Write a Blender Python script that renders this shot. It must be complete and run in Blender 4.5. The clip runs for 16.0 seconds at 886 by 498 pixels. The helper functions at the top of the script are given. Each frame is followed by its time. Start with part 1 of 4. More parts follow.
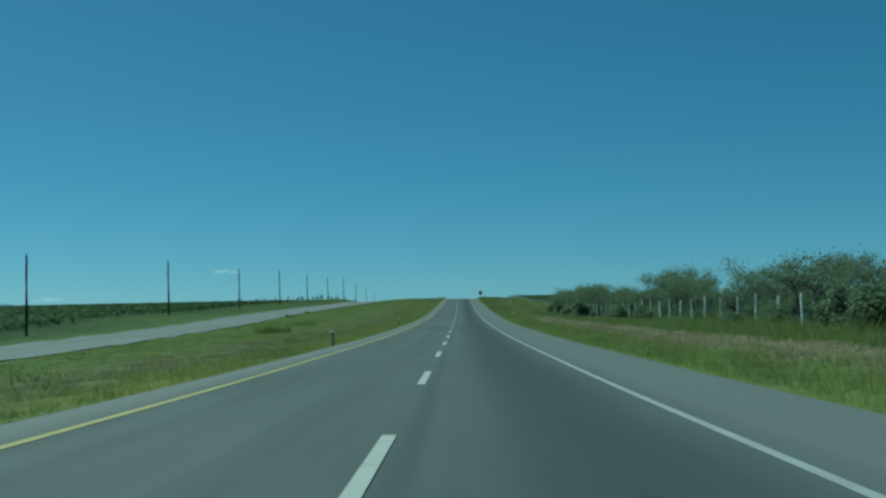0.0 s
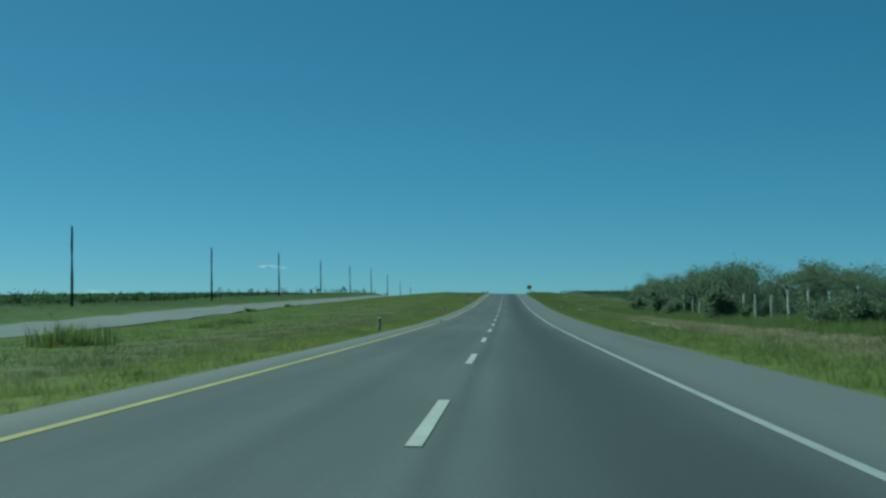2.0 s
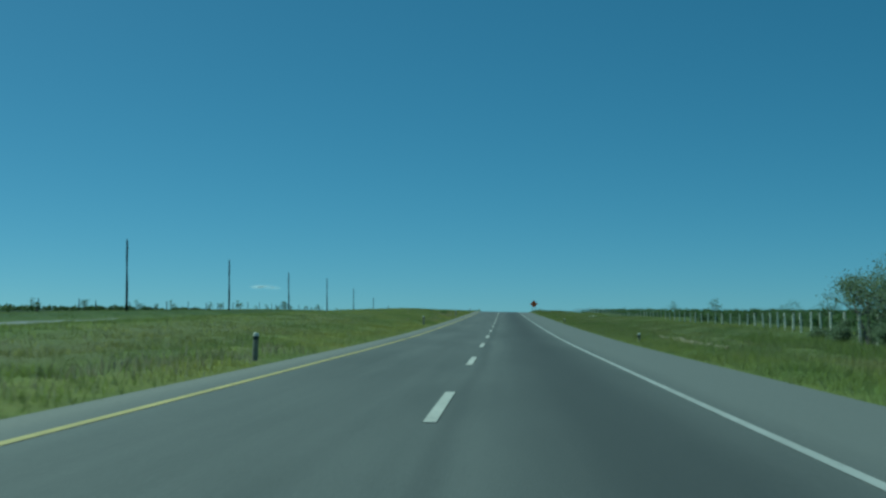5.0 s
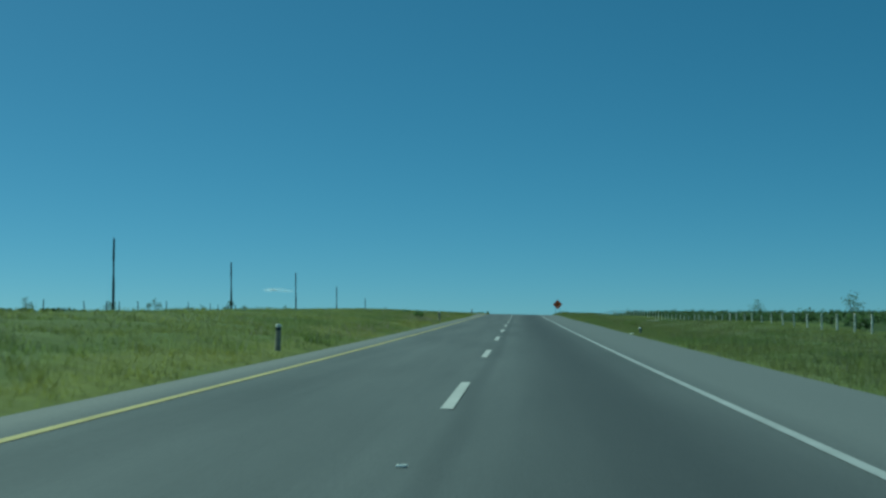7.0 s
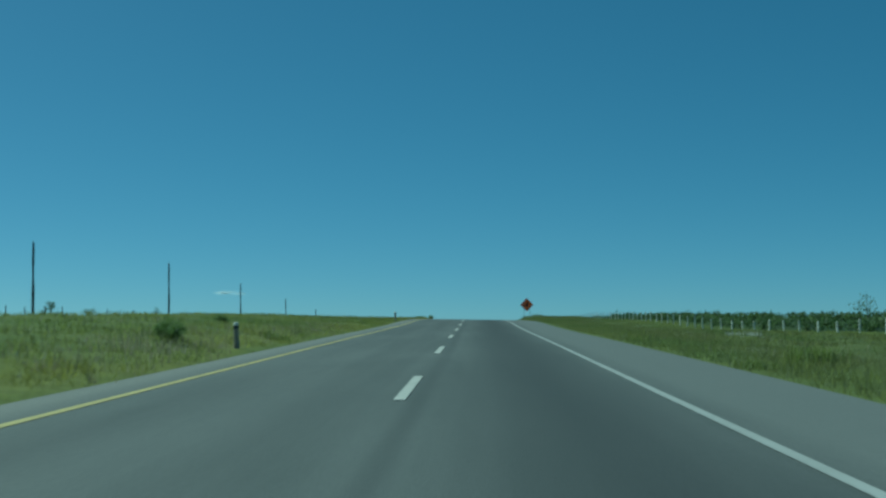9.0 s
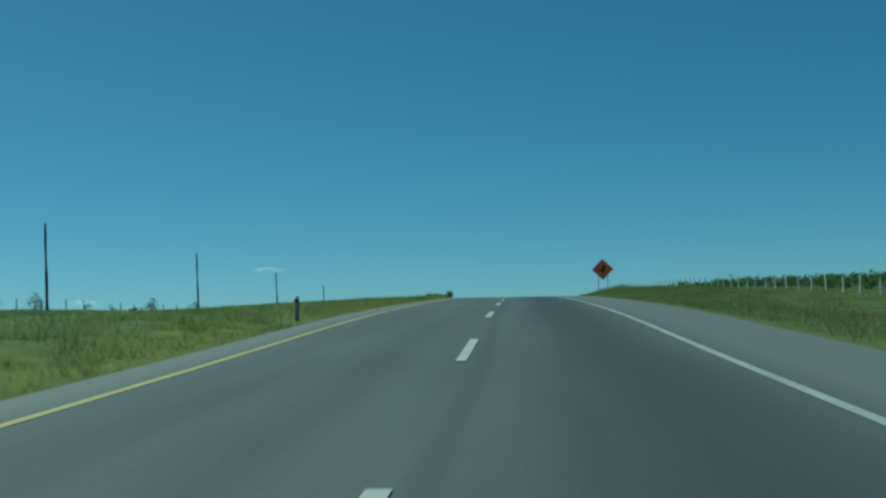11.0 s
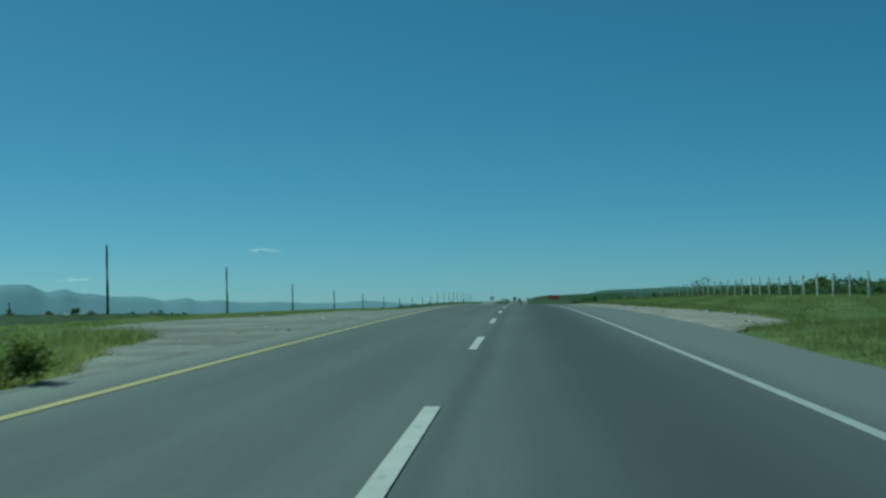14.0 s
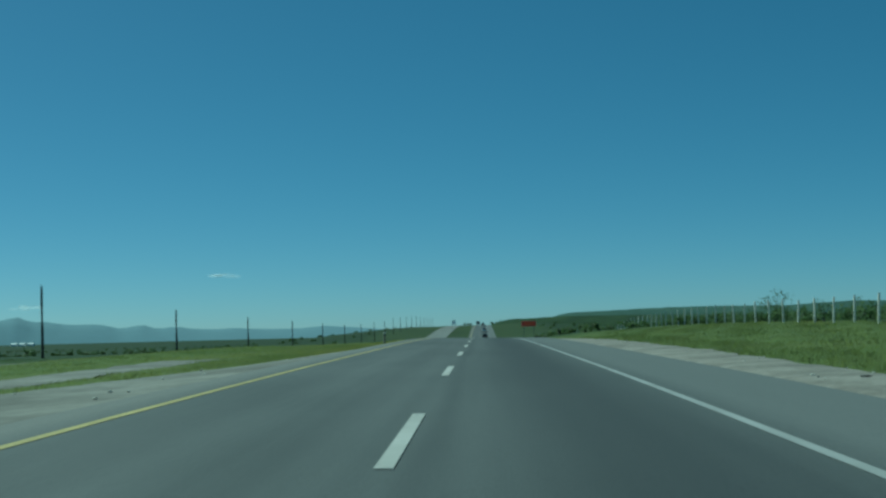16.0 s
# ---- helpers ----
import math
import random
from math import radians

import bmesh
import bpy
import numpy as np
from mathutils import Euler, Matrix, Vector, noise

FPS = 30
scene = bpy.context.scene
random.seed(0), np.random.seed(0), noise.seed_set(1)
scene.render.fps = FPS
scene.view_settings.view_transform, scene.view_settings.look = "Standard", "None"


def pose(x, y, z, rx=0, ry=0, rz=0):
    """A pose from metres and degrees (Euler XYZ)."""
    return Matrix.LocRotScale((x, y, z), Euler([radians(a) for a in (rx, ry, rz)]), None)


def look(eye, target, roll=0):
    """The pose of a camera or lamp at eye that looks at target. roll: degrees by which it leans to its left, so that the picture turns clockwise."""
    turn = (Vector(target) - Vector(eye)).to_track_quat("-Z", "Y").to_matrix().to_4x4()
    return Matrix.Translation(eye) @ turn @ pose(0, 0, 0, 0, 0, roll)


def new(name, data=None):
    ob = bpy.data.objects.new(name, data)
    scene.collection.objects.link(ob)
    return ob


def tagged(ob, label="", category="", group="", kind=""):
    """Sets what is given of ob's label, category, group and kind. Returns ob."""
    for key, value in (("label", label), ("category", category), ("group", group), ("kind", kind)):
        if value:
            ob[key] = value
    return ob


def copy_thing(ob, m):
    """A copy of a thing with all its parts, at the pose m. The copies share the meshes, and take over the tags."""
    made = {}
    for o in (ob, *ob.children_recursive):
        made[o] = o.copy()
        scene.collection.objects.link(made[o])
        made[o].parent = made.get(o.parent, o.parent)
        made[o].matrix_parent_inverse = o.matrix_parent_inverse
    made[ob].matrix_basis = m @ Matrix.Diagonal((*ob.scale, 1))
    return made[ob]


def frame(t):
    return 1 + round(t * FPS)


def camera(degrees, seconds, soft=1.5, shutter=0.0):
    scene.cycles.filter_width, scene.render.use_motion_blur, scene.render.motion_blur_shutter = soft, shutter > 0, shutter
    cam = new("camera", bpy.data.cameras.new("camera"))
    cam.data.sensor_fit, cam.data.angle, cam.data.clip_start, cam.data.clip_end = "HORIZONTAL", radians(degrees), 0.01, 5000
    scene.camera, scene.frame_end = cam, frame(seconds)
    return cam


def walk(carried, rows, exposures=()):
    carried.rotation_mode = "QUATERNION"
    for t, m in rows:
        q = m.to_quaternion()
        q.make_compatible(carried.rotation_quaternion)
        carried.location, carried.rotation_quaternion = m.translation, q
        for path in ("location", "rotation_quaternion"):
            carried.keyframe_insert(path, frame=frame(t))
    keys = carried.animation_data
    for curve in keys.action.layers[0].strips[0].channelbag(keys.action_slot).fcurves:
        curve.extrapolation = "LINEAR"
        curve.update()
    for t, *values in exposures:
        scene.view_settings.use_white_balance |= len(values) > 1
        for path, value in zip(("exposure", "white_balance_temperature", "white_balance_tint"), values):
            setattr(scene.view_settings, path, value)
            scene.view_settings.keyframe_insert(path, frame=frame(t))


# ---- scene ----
cam = camera(40.23, 16.0, soft=2.6, shutter=0.12)
PATH = [
    (0.00, pose(0.76, -7.30, 1.138, 93.69, 0.89, 0.86)),
    (0.50, pose(0.75, 6.23, 1.192, 93.10, 0.42, 1.58)),
    (1.00, pose(0.76, 20.56, 1.293, 93.83, -0.49, 2.67)),
    (1.50, pose(0.79, 34.93, 1.436, 93.88, -0.10, 2.59)),
    (2.00, pose(0.80, 49.72, 1.583, 93.59, 0.11, 3.00)),
    (2.50, pose(0.82, 64.19, 1.761, 93.94, -0.41, 3.30)),
    (3.00, pose(0.83, 78.99, 1.988, 94.28, -0.32, 3.44)),
    (3.50, pose(0.83, 93.60, 2.221, 94.70, -0.32, 2.97)),
    (4.00, pose(0.82, 108.03, 2.480, 94.60, 0.01, 2.58)),
    (4.20, pose(0.82, 113.92, 2.584, 94.49, -0.26, 2.60)),
    (4.72, pose(0.82, 129.22, 2.890, 94.57, -0.15, 2.78)),
    (5.25, pose(0.81, 144.59, 3.256, 94.66, -0.03, 2.96)),
    (5.78, pose(0.80, 159.98, 3.658, 94.74, 0.08, 3.14)),
    (6.30, pose(0.79, 175.35, 4.074, 94.82, 0.20, 3.32)),
    (6.50, pose(0.82, 181.25, 4.239, 94.29, -0.31, 3.88)),
    (7.00, pose(0.86, 195.81, 4.672, 94.77, -0.05, 3.61)),
    (7.50, pose(0.94, 210.65, 5.155, 94.92, -1.16, 3.91)),
    (8.00, pose(0.98, 225.18, 5.645, 94.80, -0.91, 3.27)),
    (8.50, pose(0.99, 240.02, 6.173, 94.12, -0.94, 4.17)),
    (9.00, pose(0.96, 254.88, 6.706, 94.87, 0.29, 1.53)),
    (9.50, pose(0.90, 269.38, 7.243, 94.77, 1.72, 1.77)),
    (9.70, pose(0.89, 275.19, 7.460, 94.37, 1.67, 2.48)),
    (10.22, pose(0.86, 290.47, 8.029, 94.02, 1.83, 2.93)),
    (10.75, pose(0.83, 305.81, 8.589, 93.68, 1.99, 3.38)),
    (11.28, pose(0.80, 321.11, 9.153, 93.34, 2.14, 3.82)),
    (11.80, pose(0.77, 336.28, 9.767, 92.99, 2.30, 4.27)),
    (12.00, pose(0.78, 341.93, 10.009, 93.30, 1.45, 3.87)),
    (12.50, pose(0.83, 356.37, 10.529, 92.68, 1.52, 3.42)),
    (13.00, pose(0.83, 370.52, 10.951, 92.83, 0.25, 4.04)),
    (13.50, pose(0.82, 385.00, 11.344, 92.80, 0.31, 4.01)),
    (14.00, pose(0.81, 399.10, 11.695, 92.80, 0.75, 3.57)),
    (14.50, pose(0.80, 413.36, 12.000, 93.39, 1.28, 2.58)),
    (15.00, pose(0.77, 427.54, 12.262, 92.66, 1.31, 3.00)),
    (15.50, pose(0.75, 441.99, 12.496, 92.68, 0.82, 3.39)),
    (16.00, pose(0.76, 456.05, 12.665, 93.90, 1.41, 1.84)),
]
walk(cam, PATH, exposures=[(0.0, -0.16, 5030, -39), (8.0, -0.19, 5030, -39), (12.5, -0.22, 5030, -39), (16.0, -0.24, 5030, -39)])

# ---- light and sky ----
SUN_AZ, SUN_EL = 60.0, 50.0        # degrees to the left of the road's heading, and above the horizon
world = bpy.data.worlds.new("sky")
scene.world = world
world.use_nodes = True
wn = world.node_tree.nodes
sky = wn.new("ShaderNodeTexSky")
sky.sky_type = "NISHITA"
sky.sun_disc = False
sky.sun_elevation = radians(SUN_EL)
sky.sun_rotation = radians(-SUN_AZ)
sky.air_density, sky.dust_density, sky.ozone_density = 0.50, 0.32, 5.0
tone = wn.new("ShaderNodeHueSaturation")
tone.inputs["Saturation"].default_value = 1.20
tone.inputs["Hue"].default_value = 0.491
even = wn.new("ShaderNodeGamma")
even.inputs["Gamma"].default_value = 0.75
world.node_tree.links.new(sky.outputs[0], even.inputs["Color"])
world.node_tree.links.new(even.outputs[0], tone.inputs["Color"])
world.node_tree.links.new(tone.outputs[0], wn["Background"].inputs[0])
wn["Background"].inputs[1].default_value = 0.118
sun = new("sun", bpy.data.lights.new("sun", "SUN"))
sun.data.energy, sun.data.angle, sun.data.color = 4.6, radians(0.5), (1.0, 0.94, 0.84)
SUN_DIR = Vector((-math.sin(radians(SUN_AZ)) * math.cos(radians(SUN_EL)),
                  math.cos(radians(SUN_AZ)) * math.cos(radians(SUN_EL)), math.sin(radians(SUN_EL))))
sun.matrix_world = look(SUN_DIR * 60 + Vector((0, 200, 0)), (0, 200, 0))


# ---- materials ----
class Mat:
    """A small builder for node materials."""

    def __init__(self, name, rough=0.8, metal=0.0, spec=0.4):
        self.m = bpy.data.materials.new(name)
        self.m.use_nodes = True
        self.t = self.m.node_tree
        self.b = self.t.nodes["Principled BSDF"]
        self.b.inputs["Roughness"].default_value = rough
        self.b.inputs["Metallic"].default_value = metal
        self.b.inputs["Specular IOR Level"].default_value = spec

    def node(self, kind, **sets):
        n = self.t.nodes.new(kind)
        for k, v in sets.items():
            n.inputs[k].default_value = v
        return n

    def link(self, a, b):
        self.t.links.new(a, b)

    def coords(self, scale=(1, 1, 1), world_space=True):
        src = self.node("ShaderNodeNewGeometry").outputs["Position"] if world_space else self.node("ShaderNodeTexCoord").outputs["Object"]
        mp = self.node("ShaderNodeMapping")
        mp.inputs["Scale"].default_value = scale
        self.link(src, mp.inputs["Vector"])
        return mp.outputs[0]

    def noise(self, scale, detail=3.0, stretch=(1, 1, 1), rough=0.55, world_space=True):
        n = self.node("ShaderNodeTexNoise", Scale=scale, Detail=detail, Roughness=rough)
        self.link(self.coords(stretch, world_space), n.inputs["Vector"])
        return n.outputs["Fac"]

    def ramp(self, fac, stops):
        r = self.node("ShaderNodeValToRGB")
        e = r.color_ramp.elements
        while len(e) < len(stops):
            e.new(0.5)
        for k, (p, c) in zip(e, stops):
            k.position, k.color = p, (*c, 1)
        self.link(fac, r.inputs[0])
        return r.outputs[0]

    def mix(self, fac, a, b, mode="MIX"):
        x = self.t.nodes.new("ShaderNodeMix")
        x.data_type, x.blend_type = "RGBA", mode
        for sock, v in ((x.inputs[0], fac), (x.inputs[6], a), (x.inputs[7], b)):
            if isinstance(v, (int, float)):
                sock.default_value = v
            elif isinstance(v, tuple):
                sock.default_value = (*v, 1)
            else:
                self.link(v, sock)
        return x.outputs[2]

    def math(self, op, a, b=0.0, c=None):
        x = self.t.nodes.new("ShaderNodeMath")
        x.operation = op
        for sock, v in zip(x.inputs, (a, b, c)):
            if v is None:
                continue
            if isinstance(v, (int, float)):
                sock.default_value = v
            else:
                self.link(v, sock)
        return x.outputs[0]

    def color(self, c):
        if isinstance(c, tuple):
            self.b.inputs["Base Color"].default_value = (*c, 1)
        else:
            self.link(c, self.b.inputs["Base Color"])
        return self

    def bump(self, height, strength=0.4, distance=0.02):
        n = self.node("ShaderNodeBump", Strength=strength, Distance=distance)
        self.link(height, n.inputs["Height"])
        self.link(n.outputs[0], self.b.inputs["Normal"])
        return self

    def leafy(self, color, share=0.35):
        """Lets part of the light through, as thin leaves do."""
        tr = self.t.nodes.new("ShaderNodeBsdfTranslucent")
        self.link(color, tr.inputs[0])
        mx = self.node("ShaderNodeMixShader", Fac=share)
        out = self.t.nodes["Material Output"]
        self.link(self.b.outputs[0], mx.inputs[1])
        self.link(tr.outputs[0], mx.inputs[2])
        self.link(mx.outputs[0], out.inputs[0])
        return self


def asphalt(name, dark, light, lanes):
    m = Mat(name, rough=0.85, spec=0.28)
    grain = m.noise(60, 4)
    blotch = m.noise(0.35, 5, (1, 0.25, 1))
    streak = m.noise(1.6, 4, (1, 0.012, 1))
    col = m.ramp(m.math("ADD", m.math("MULTIPLY", blotch, 0.5), m.math("MULTIPLY", streak, 0.5)), [(0.34, dark), (0.64, light)])
    if lanes:
        # worn wheel tracks, darker in the slow lane
        sep = m.node("ShaderNodeSeparateXYZ")
        m.link(m.coords(), sep.inputs[0])
        wob = m.math("ADD", sep.outputs[0], m.math("MULTIPLY", m.math("SUBTRACT", m.noise(0.05, 2, (0, 1, 0)), 0.5), 0.35))
        # a broad dark track in the slow lane, oil plus painted-in windscreen reflection, faint ones in the fast lane,
        # and a dark soft joint beside the dashes
        for centre, width, deep in ((2.10, 1.85, 0.80), (-1.0, 0.8, 0.14), (-2.6, 0.7, 0.10), (0.24, 0.22, 0.34)):
            d = m.math("DIVIDE", m.math("SUBTRACT", wob, centre), width)
            core = m.math("MAXIMUM", m.math("SUBTRACT", 1.0, m.math("MULTIPLY", d, d)), 0.0)
            band = m.math("MULTIPLY", m.math("MULTIPLY", core, core), deep)
            col = m.mix(band, col, (dark[0] * 0.52, dark[1] * 0.53, dark[2] * 0.57))
        # paler, less driven shoulders
        for side, at, pale, rgb in ((-1.0, 3.68, .85, (0.195, 0.185, 0.175)), (1.0, 3.75, .85, (0.146, 0.147, 0.147))):
            sh = m.node("ShaderNodeMapRange")
            sh.inputs["From Min"].default_value, sh.inputs["From Max"].default_value = at - .25, at + .45
            m.link(m.math("MULTIPLY", wob, side), sh.inputs["Value"])
            col = m.mix(m.math("MULTIPLY", sh.outputs[0], pale), col, rgb)
    fleck = m.ramp(grain, [(0.35, (0.72, 0.72, 0.72)), (0.7, (1.25, 1.25, 1.25))])
    col = m.mix(1.0, col, fleck, "MULTIPLY")
    m.color(col).bump(grain, 0.35, 0.008)
    return m.m


def paint(name, rgb, worn):
    m = Mat(name, rough=0.6)
    wear = m.ramp(m.noise(9, 6, (1, 0.35, 1)), [(0.22, worn), (0.40, rgb)])
    tone = m.ramp(m.noise(0.8, 3), [(0.3, (0.82, 0.82, 0.80)), (0.7, (1.05, 1.05, 1.05))])
    m.color(m.mix(1.0, wear, tone, "MULTIPLY")).bump(m.noise(50, 3), 0.2, 0.005)
    return m.m


def zones(m, col, bands):
    """Bands of other growth that run along the road: (middle x, half width, colour, share, how far along, from where)."""
    sep = m.node("ShaderNodeSeparateXYZ")
    m.link(m.coords(), sep.inputs[0])
    x = m.math("ADD", sep.outputs[0], m.math("MULTIPLY", m.math("SUBTRACT", m.noise(0.22, 4, (1, .5, 0)), 0.5), 5.0))
    streaks = m.ramp(m.noise(0.5, 4, (1, .22, 0)), [(0.3, (.45, .45, .45)), (0.65, (1, 1, 1))])
    for mid, half, rgb, share, end, *begin in bands:
        d = m.math("DIVIDE", m.math("ABSOLUTE", m.math("SUBTRACT", x, mid)), half)
        f = m.math("MINIMUM", m.math("MULTIPLY", m.math("MAXIMUM", m.math("SUBTRACT", 1.0, m.math("MULTIPLY", d, d)), 0.0), share), 1.0)
        fade = m.node("ShaderNodeMapRange")
        fade.inputs["From Min"].default_value, fade.inputs["From Max"].default_value = end + 60.0, end - 60.0
        m.link(sep.outputs[1], fade.inputs["Value"])
        if begin:
            rise = m.node("ShaderNodeMapRange")
            rise.inputs["From Min"].default_value, rise.inputs["From Max"].default_value = begin[0] - 25.0, begin[0] + 25.0
            m.link(sep.outputs[1], rise.inputs["Value"])
            f = m.math("MULTIPLY", f, rise.outputs[0])
        col = m.mix(m.math("MULTIPLY", m.math("MULTIPLY", f, streaks), fade.outputs[0]), col, rgb)
    return col


BANDS = ((-10.2, 3.6, (0.118, 0.104, 0.058), .8, 190), (-5.5, 1.5, (0.158, 0.156, 0.034), .8, 900), (-17.5, 4.0, (0.090, 0.125, 0.030), .5, 900), (-39.0, 7.5, (0.056, 0.088, 0.026), .8, 900), (-9.5, 3.6, (0.070, 0.100, 0.030), .45, 398, 335), (-42.0, 14.0, (0.026, 0.046, 0.017), 1.3, 900, 455),
         (10.8, 1.9, (0.180, 0.136, 0.082), 1.0, 160), (14.5, 2.4, (0.058, 0.088, 0.030), .9, 200), (7.6, 1.4, (0.105, 0.135, 0.028), .5, 420), (16.0, 7.0, (0.066, 0.100, 0.028), .6, 200), (12.5, 9.0, (0.090, 0.097, 0.037), .85, 420, 190), (12.5, 9.0, (0.080, 0.104, 0.030), .7, 900, 410))


def herbage(name, dark, mid, light, dry, patch=0.12, dry_from=0.62, sky_turn=0.8, bands=(), thin=0.45):
    """Grass and leaves: colour by plant, with drier patches over the ground."""
    m = Mat(name, rough=0.65, spec=0.25)
    g = m.node("ShaderNodeNewGeometry")
    col = m.ramp(g.outputs["Random Per Island"], [(0.0, dark), (0.5, mid), (1.0, light)])
    area = m.ramp(m.noise(patch, 4, (1.6, 0.6, 1)), [(dry_from, (0, 0, 0)), (dry_from + 0.16, (1, 1, 1))])
    col = m.mix(m.math("MULTIPLY", area, 0.5), col, dry)
    if bands:
        col = zones(m, col, bands)
        fresh = m.ramp(m.noise(0.16, 4, (1.5, 0.5, 0)), [(0.46, (0, 0, 0)), (0.60, (1, 1, 1))])
        col = m.mix(m.math("MULTIPLY", fresh, 0.6), col, (0.120, 0.172, 0.046))
    tone = m.ramp(m.noise(patch * 6, 3), [(0.3, (0.86, 0.88, 0.86)), (0.7, (1.11, 1.09, 1.06))])
    col = m.mix(1.0, col, tone, "MULTIPLY")
    # thin leaves turn every way: shade them towards the sky
    up = m.t.nodes.new("ShaderNodeVectorMath")
    up.operation = "MULTIPLY_ADD"
    m.link(g.outputs["Normal"], up.inputs[0])
    up.inputs[1].default_value = (0.55, 0.55, 0.55)
    up.inputs[2].default_value = (0, 0, sky_turn)
    nrm = m.t.nodes.new("ShaderNodeVectorMath")
    nrm.operation = "NORMALIZE"
    m.link(up.outputs[0], nrm.inputs[0])
    m.link(nrm.outputs[0], m.b.inputs["Normal"])
    m.color(col).leafy(col, thin)
    return m.m


def soil(name, stops, scale, rough=0.95, bump=0.5, away=(), grain=0.22):
    m = Mat(name, rough=rough, spec=0.2)
    a = m.noise(scale, 6)
    b = m.noise(scale * 9, 4)
    col = m.ramp(a, stops)
    if away:
        col = zones(m, col, BANDS)
        # open land away from the verges is covered with darker scrub
        sep = m.node("ShaderNodeSeparateXYZ")
        m.link(m.coords(), sep.inputs[0])
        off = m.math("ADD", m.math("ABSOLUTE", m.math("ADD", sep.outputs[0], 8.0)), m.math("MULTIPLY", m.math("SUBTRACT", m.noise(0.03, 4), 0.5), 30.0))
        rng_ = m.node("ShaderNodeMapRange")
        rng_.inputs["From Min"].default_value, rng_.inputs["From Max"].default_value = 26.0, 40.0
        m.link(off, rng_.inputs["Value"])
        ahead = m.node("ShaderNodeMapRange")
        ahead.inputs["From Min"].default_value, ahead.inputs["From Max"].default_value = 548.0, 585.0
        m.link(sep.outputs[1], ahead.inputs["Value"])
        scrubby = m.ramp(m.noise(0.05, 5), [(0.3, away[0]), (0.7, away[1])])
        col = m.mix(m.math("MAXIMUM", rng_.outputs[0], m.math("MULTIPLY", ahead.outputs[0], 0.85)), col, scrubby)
    col = m.mix(1.0, col, m.ramp(b, [(0.3, (1 - grain,) * 3), (0.7, (1 + grain * .9,) * 3)]), "MULTIPLY")
    m.color(col).bump(b, bump, 0.05)
    return m.m


def plain(name, rgb, rough=0.6, metal=0.0, wear=0.25, scale=6.0):
    m = Mat(name, rough=rough, metal=metal)
    lo = tuple(c * (1 - wear) for c in rgb)
    hi = tuple(min(1.0, c * (1 + wear * 0.4)) for c in rgb)
    n = m.noise(scale, 5, world_space=False)
    m.color(m.ramp(n, [(0.3, lo), (0.65, hi)])).bump(m.noise(scale * 8, 3, world_space=False), 0.25, 0.004)
    return m.m


M_ROAD = asphalt("worn grey asphalt", (0.080, 0.083, 0.086), (0.120, 0.122, 0.124), True)
M_OLDROAD = asphalt("pale weathered asphalt", (0.150, 0.149, 0.145), (0.205, 0.200, 0.192), False)
M_SEAM = plain("dark sealed joint", (0.086, 0.088, 0.089), 0.9, wear=0.2)
M_CRACK = plain("open dark crack", (0.048, 0.048, 0.047), 0.95, wear=0.3)
# darker than the carriageway's asphalt: the shaded edge face put into the colour
M_EDGESHADE = soil("broken asphalt darkened as shade", [(0.3, (0.092, 0.091, 0.088)), (0.7, (0.145, 0.139, 0.130))], 1.2)
M_WHITE = paint("white road paint", (0.46, 0.43, 0.41), (0.24, 0.23, 0.22))
M_EDGE = paint("dull white edge paint", (0.355, 0.345, 0.345), (0.20, 0.195, 0.195))
M_YELLOW = paint("yellow road paint", (0.44, 0.35, 0.13), (0.24, 0.20, 0.10))
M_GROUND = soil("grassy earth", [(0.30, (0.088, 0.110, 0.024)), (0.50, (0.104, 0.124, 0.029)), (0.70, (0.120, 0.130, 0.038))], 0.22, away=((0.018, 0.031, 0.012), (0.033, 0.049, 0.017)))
M_GRAVEL = soil("grey gravel", [(0.30, (0.125, 0.114, 0.102)), (0.5, (0.180, 0.166, 0.150)), (0.68, (0.25, 0.232, 0.21))], 0.28)
M_CHIPS = soil("pale gravel", [(0.30, (0.160, 0.142, 0.128)), (0.5, (0.225, 0.200, 0.180)), (0.7, (0.30, 0.270, 0.245))], 0.7)
M_DIRT = soil("tan dirt", [(0.30, (0.13, 0.115, 0.065)), (0.5, (0.18, 0.155, 0.10)), (0.7, (0.23, 0.195, 0.14))], 0.6)
M_GRASS = herbage("roadside grass", (0.206, 0.230, 0.064), (0.226, 0.248, 0.072), (0.248, 0.266, 0.082), (0.245, 0.222, 0.120), sky_turn=2.4, bands=tuple((x, w, tuple(c * 1.55 for c in rgb), *rest) for x, w, rgb, *rest in BANDS))
M_SEED = herbage("dry seed heads", (0.24, 0.215, 0.13), (0.29, 0.26, 0.165), (0.34, 0.305, 0.21), (0.30, 0.27, 0.175))
M_TAN = herbage("mown tan grass", (0.38, 0.315, 0.21), (0.44, 0.365, 0.25), (0.50, 0.42, 0.29), (0.42, 0.36, 0.24), sky_turn=2.0)
M_PALE = herbage("pale flower heads", (0.50, 0.49, 0.44), (0.56, 0.55, 0.50), (0.62, 0.61, 0.56), (0.5, 0.5, 0.44))
M_LEAF = herbage("mesquite leaves", (0.105, 0.140, 0.076), (0.155, 0.196, 0.106), (0.230, 0.262, 0.170), (0.19, 0.21, 0.13), 0.3, 0.62, 0.6, (), 0.5)
M_BUSH = herbage("fresh green bush leaves", (0.110, 0.170, 0.048), (0.150, 0.215, 0.062), (0.205, 0.260, 0.090), (0.19, 0.21, 0.09), 0.3, 0.62, 0.7, (), 0.5)
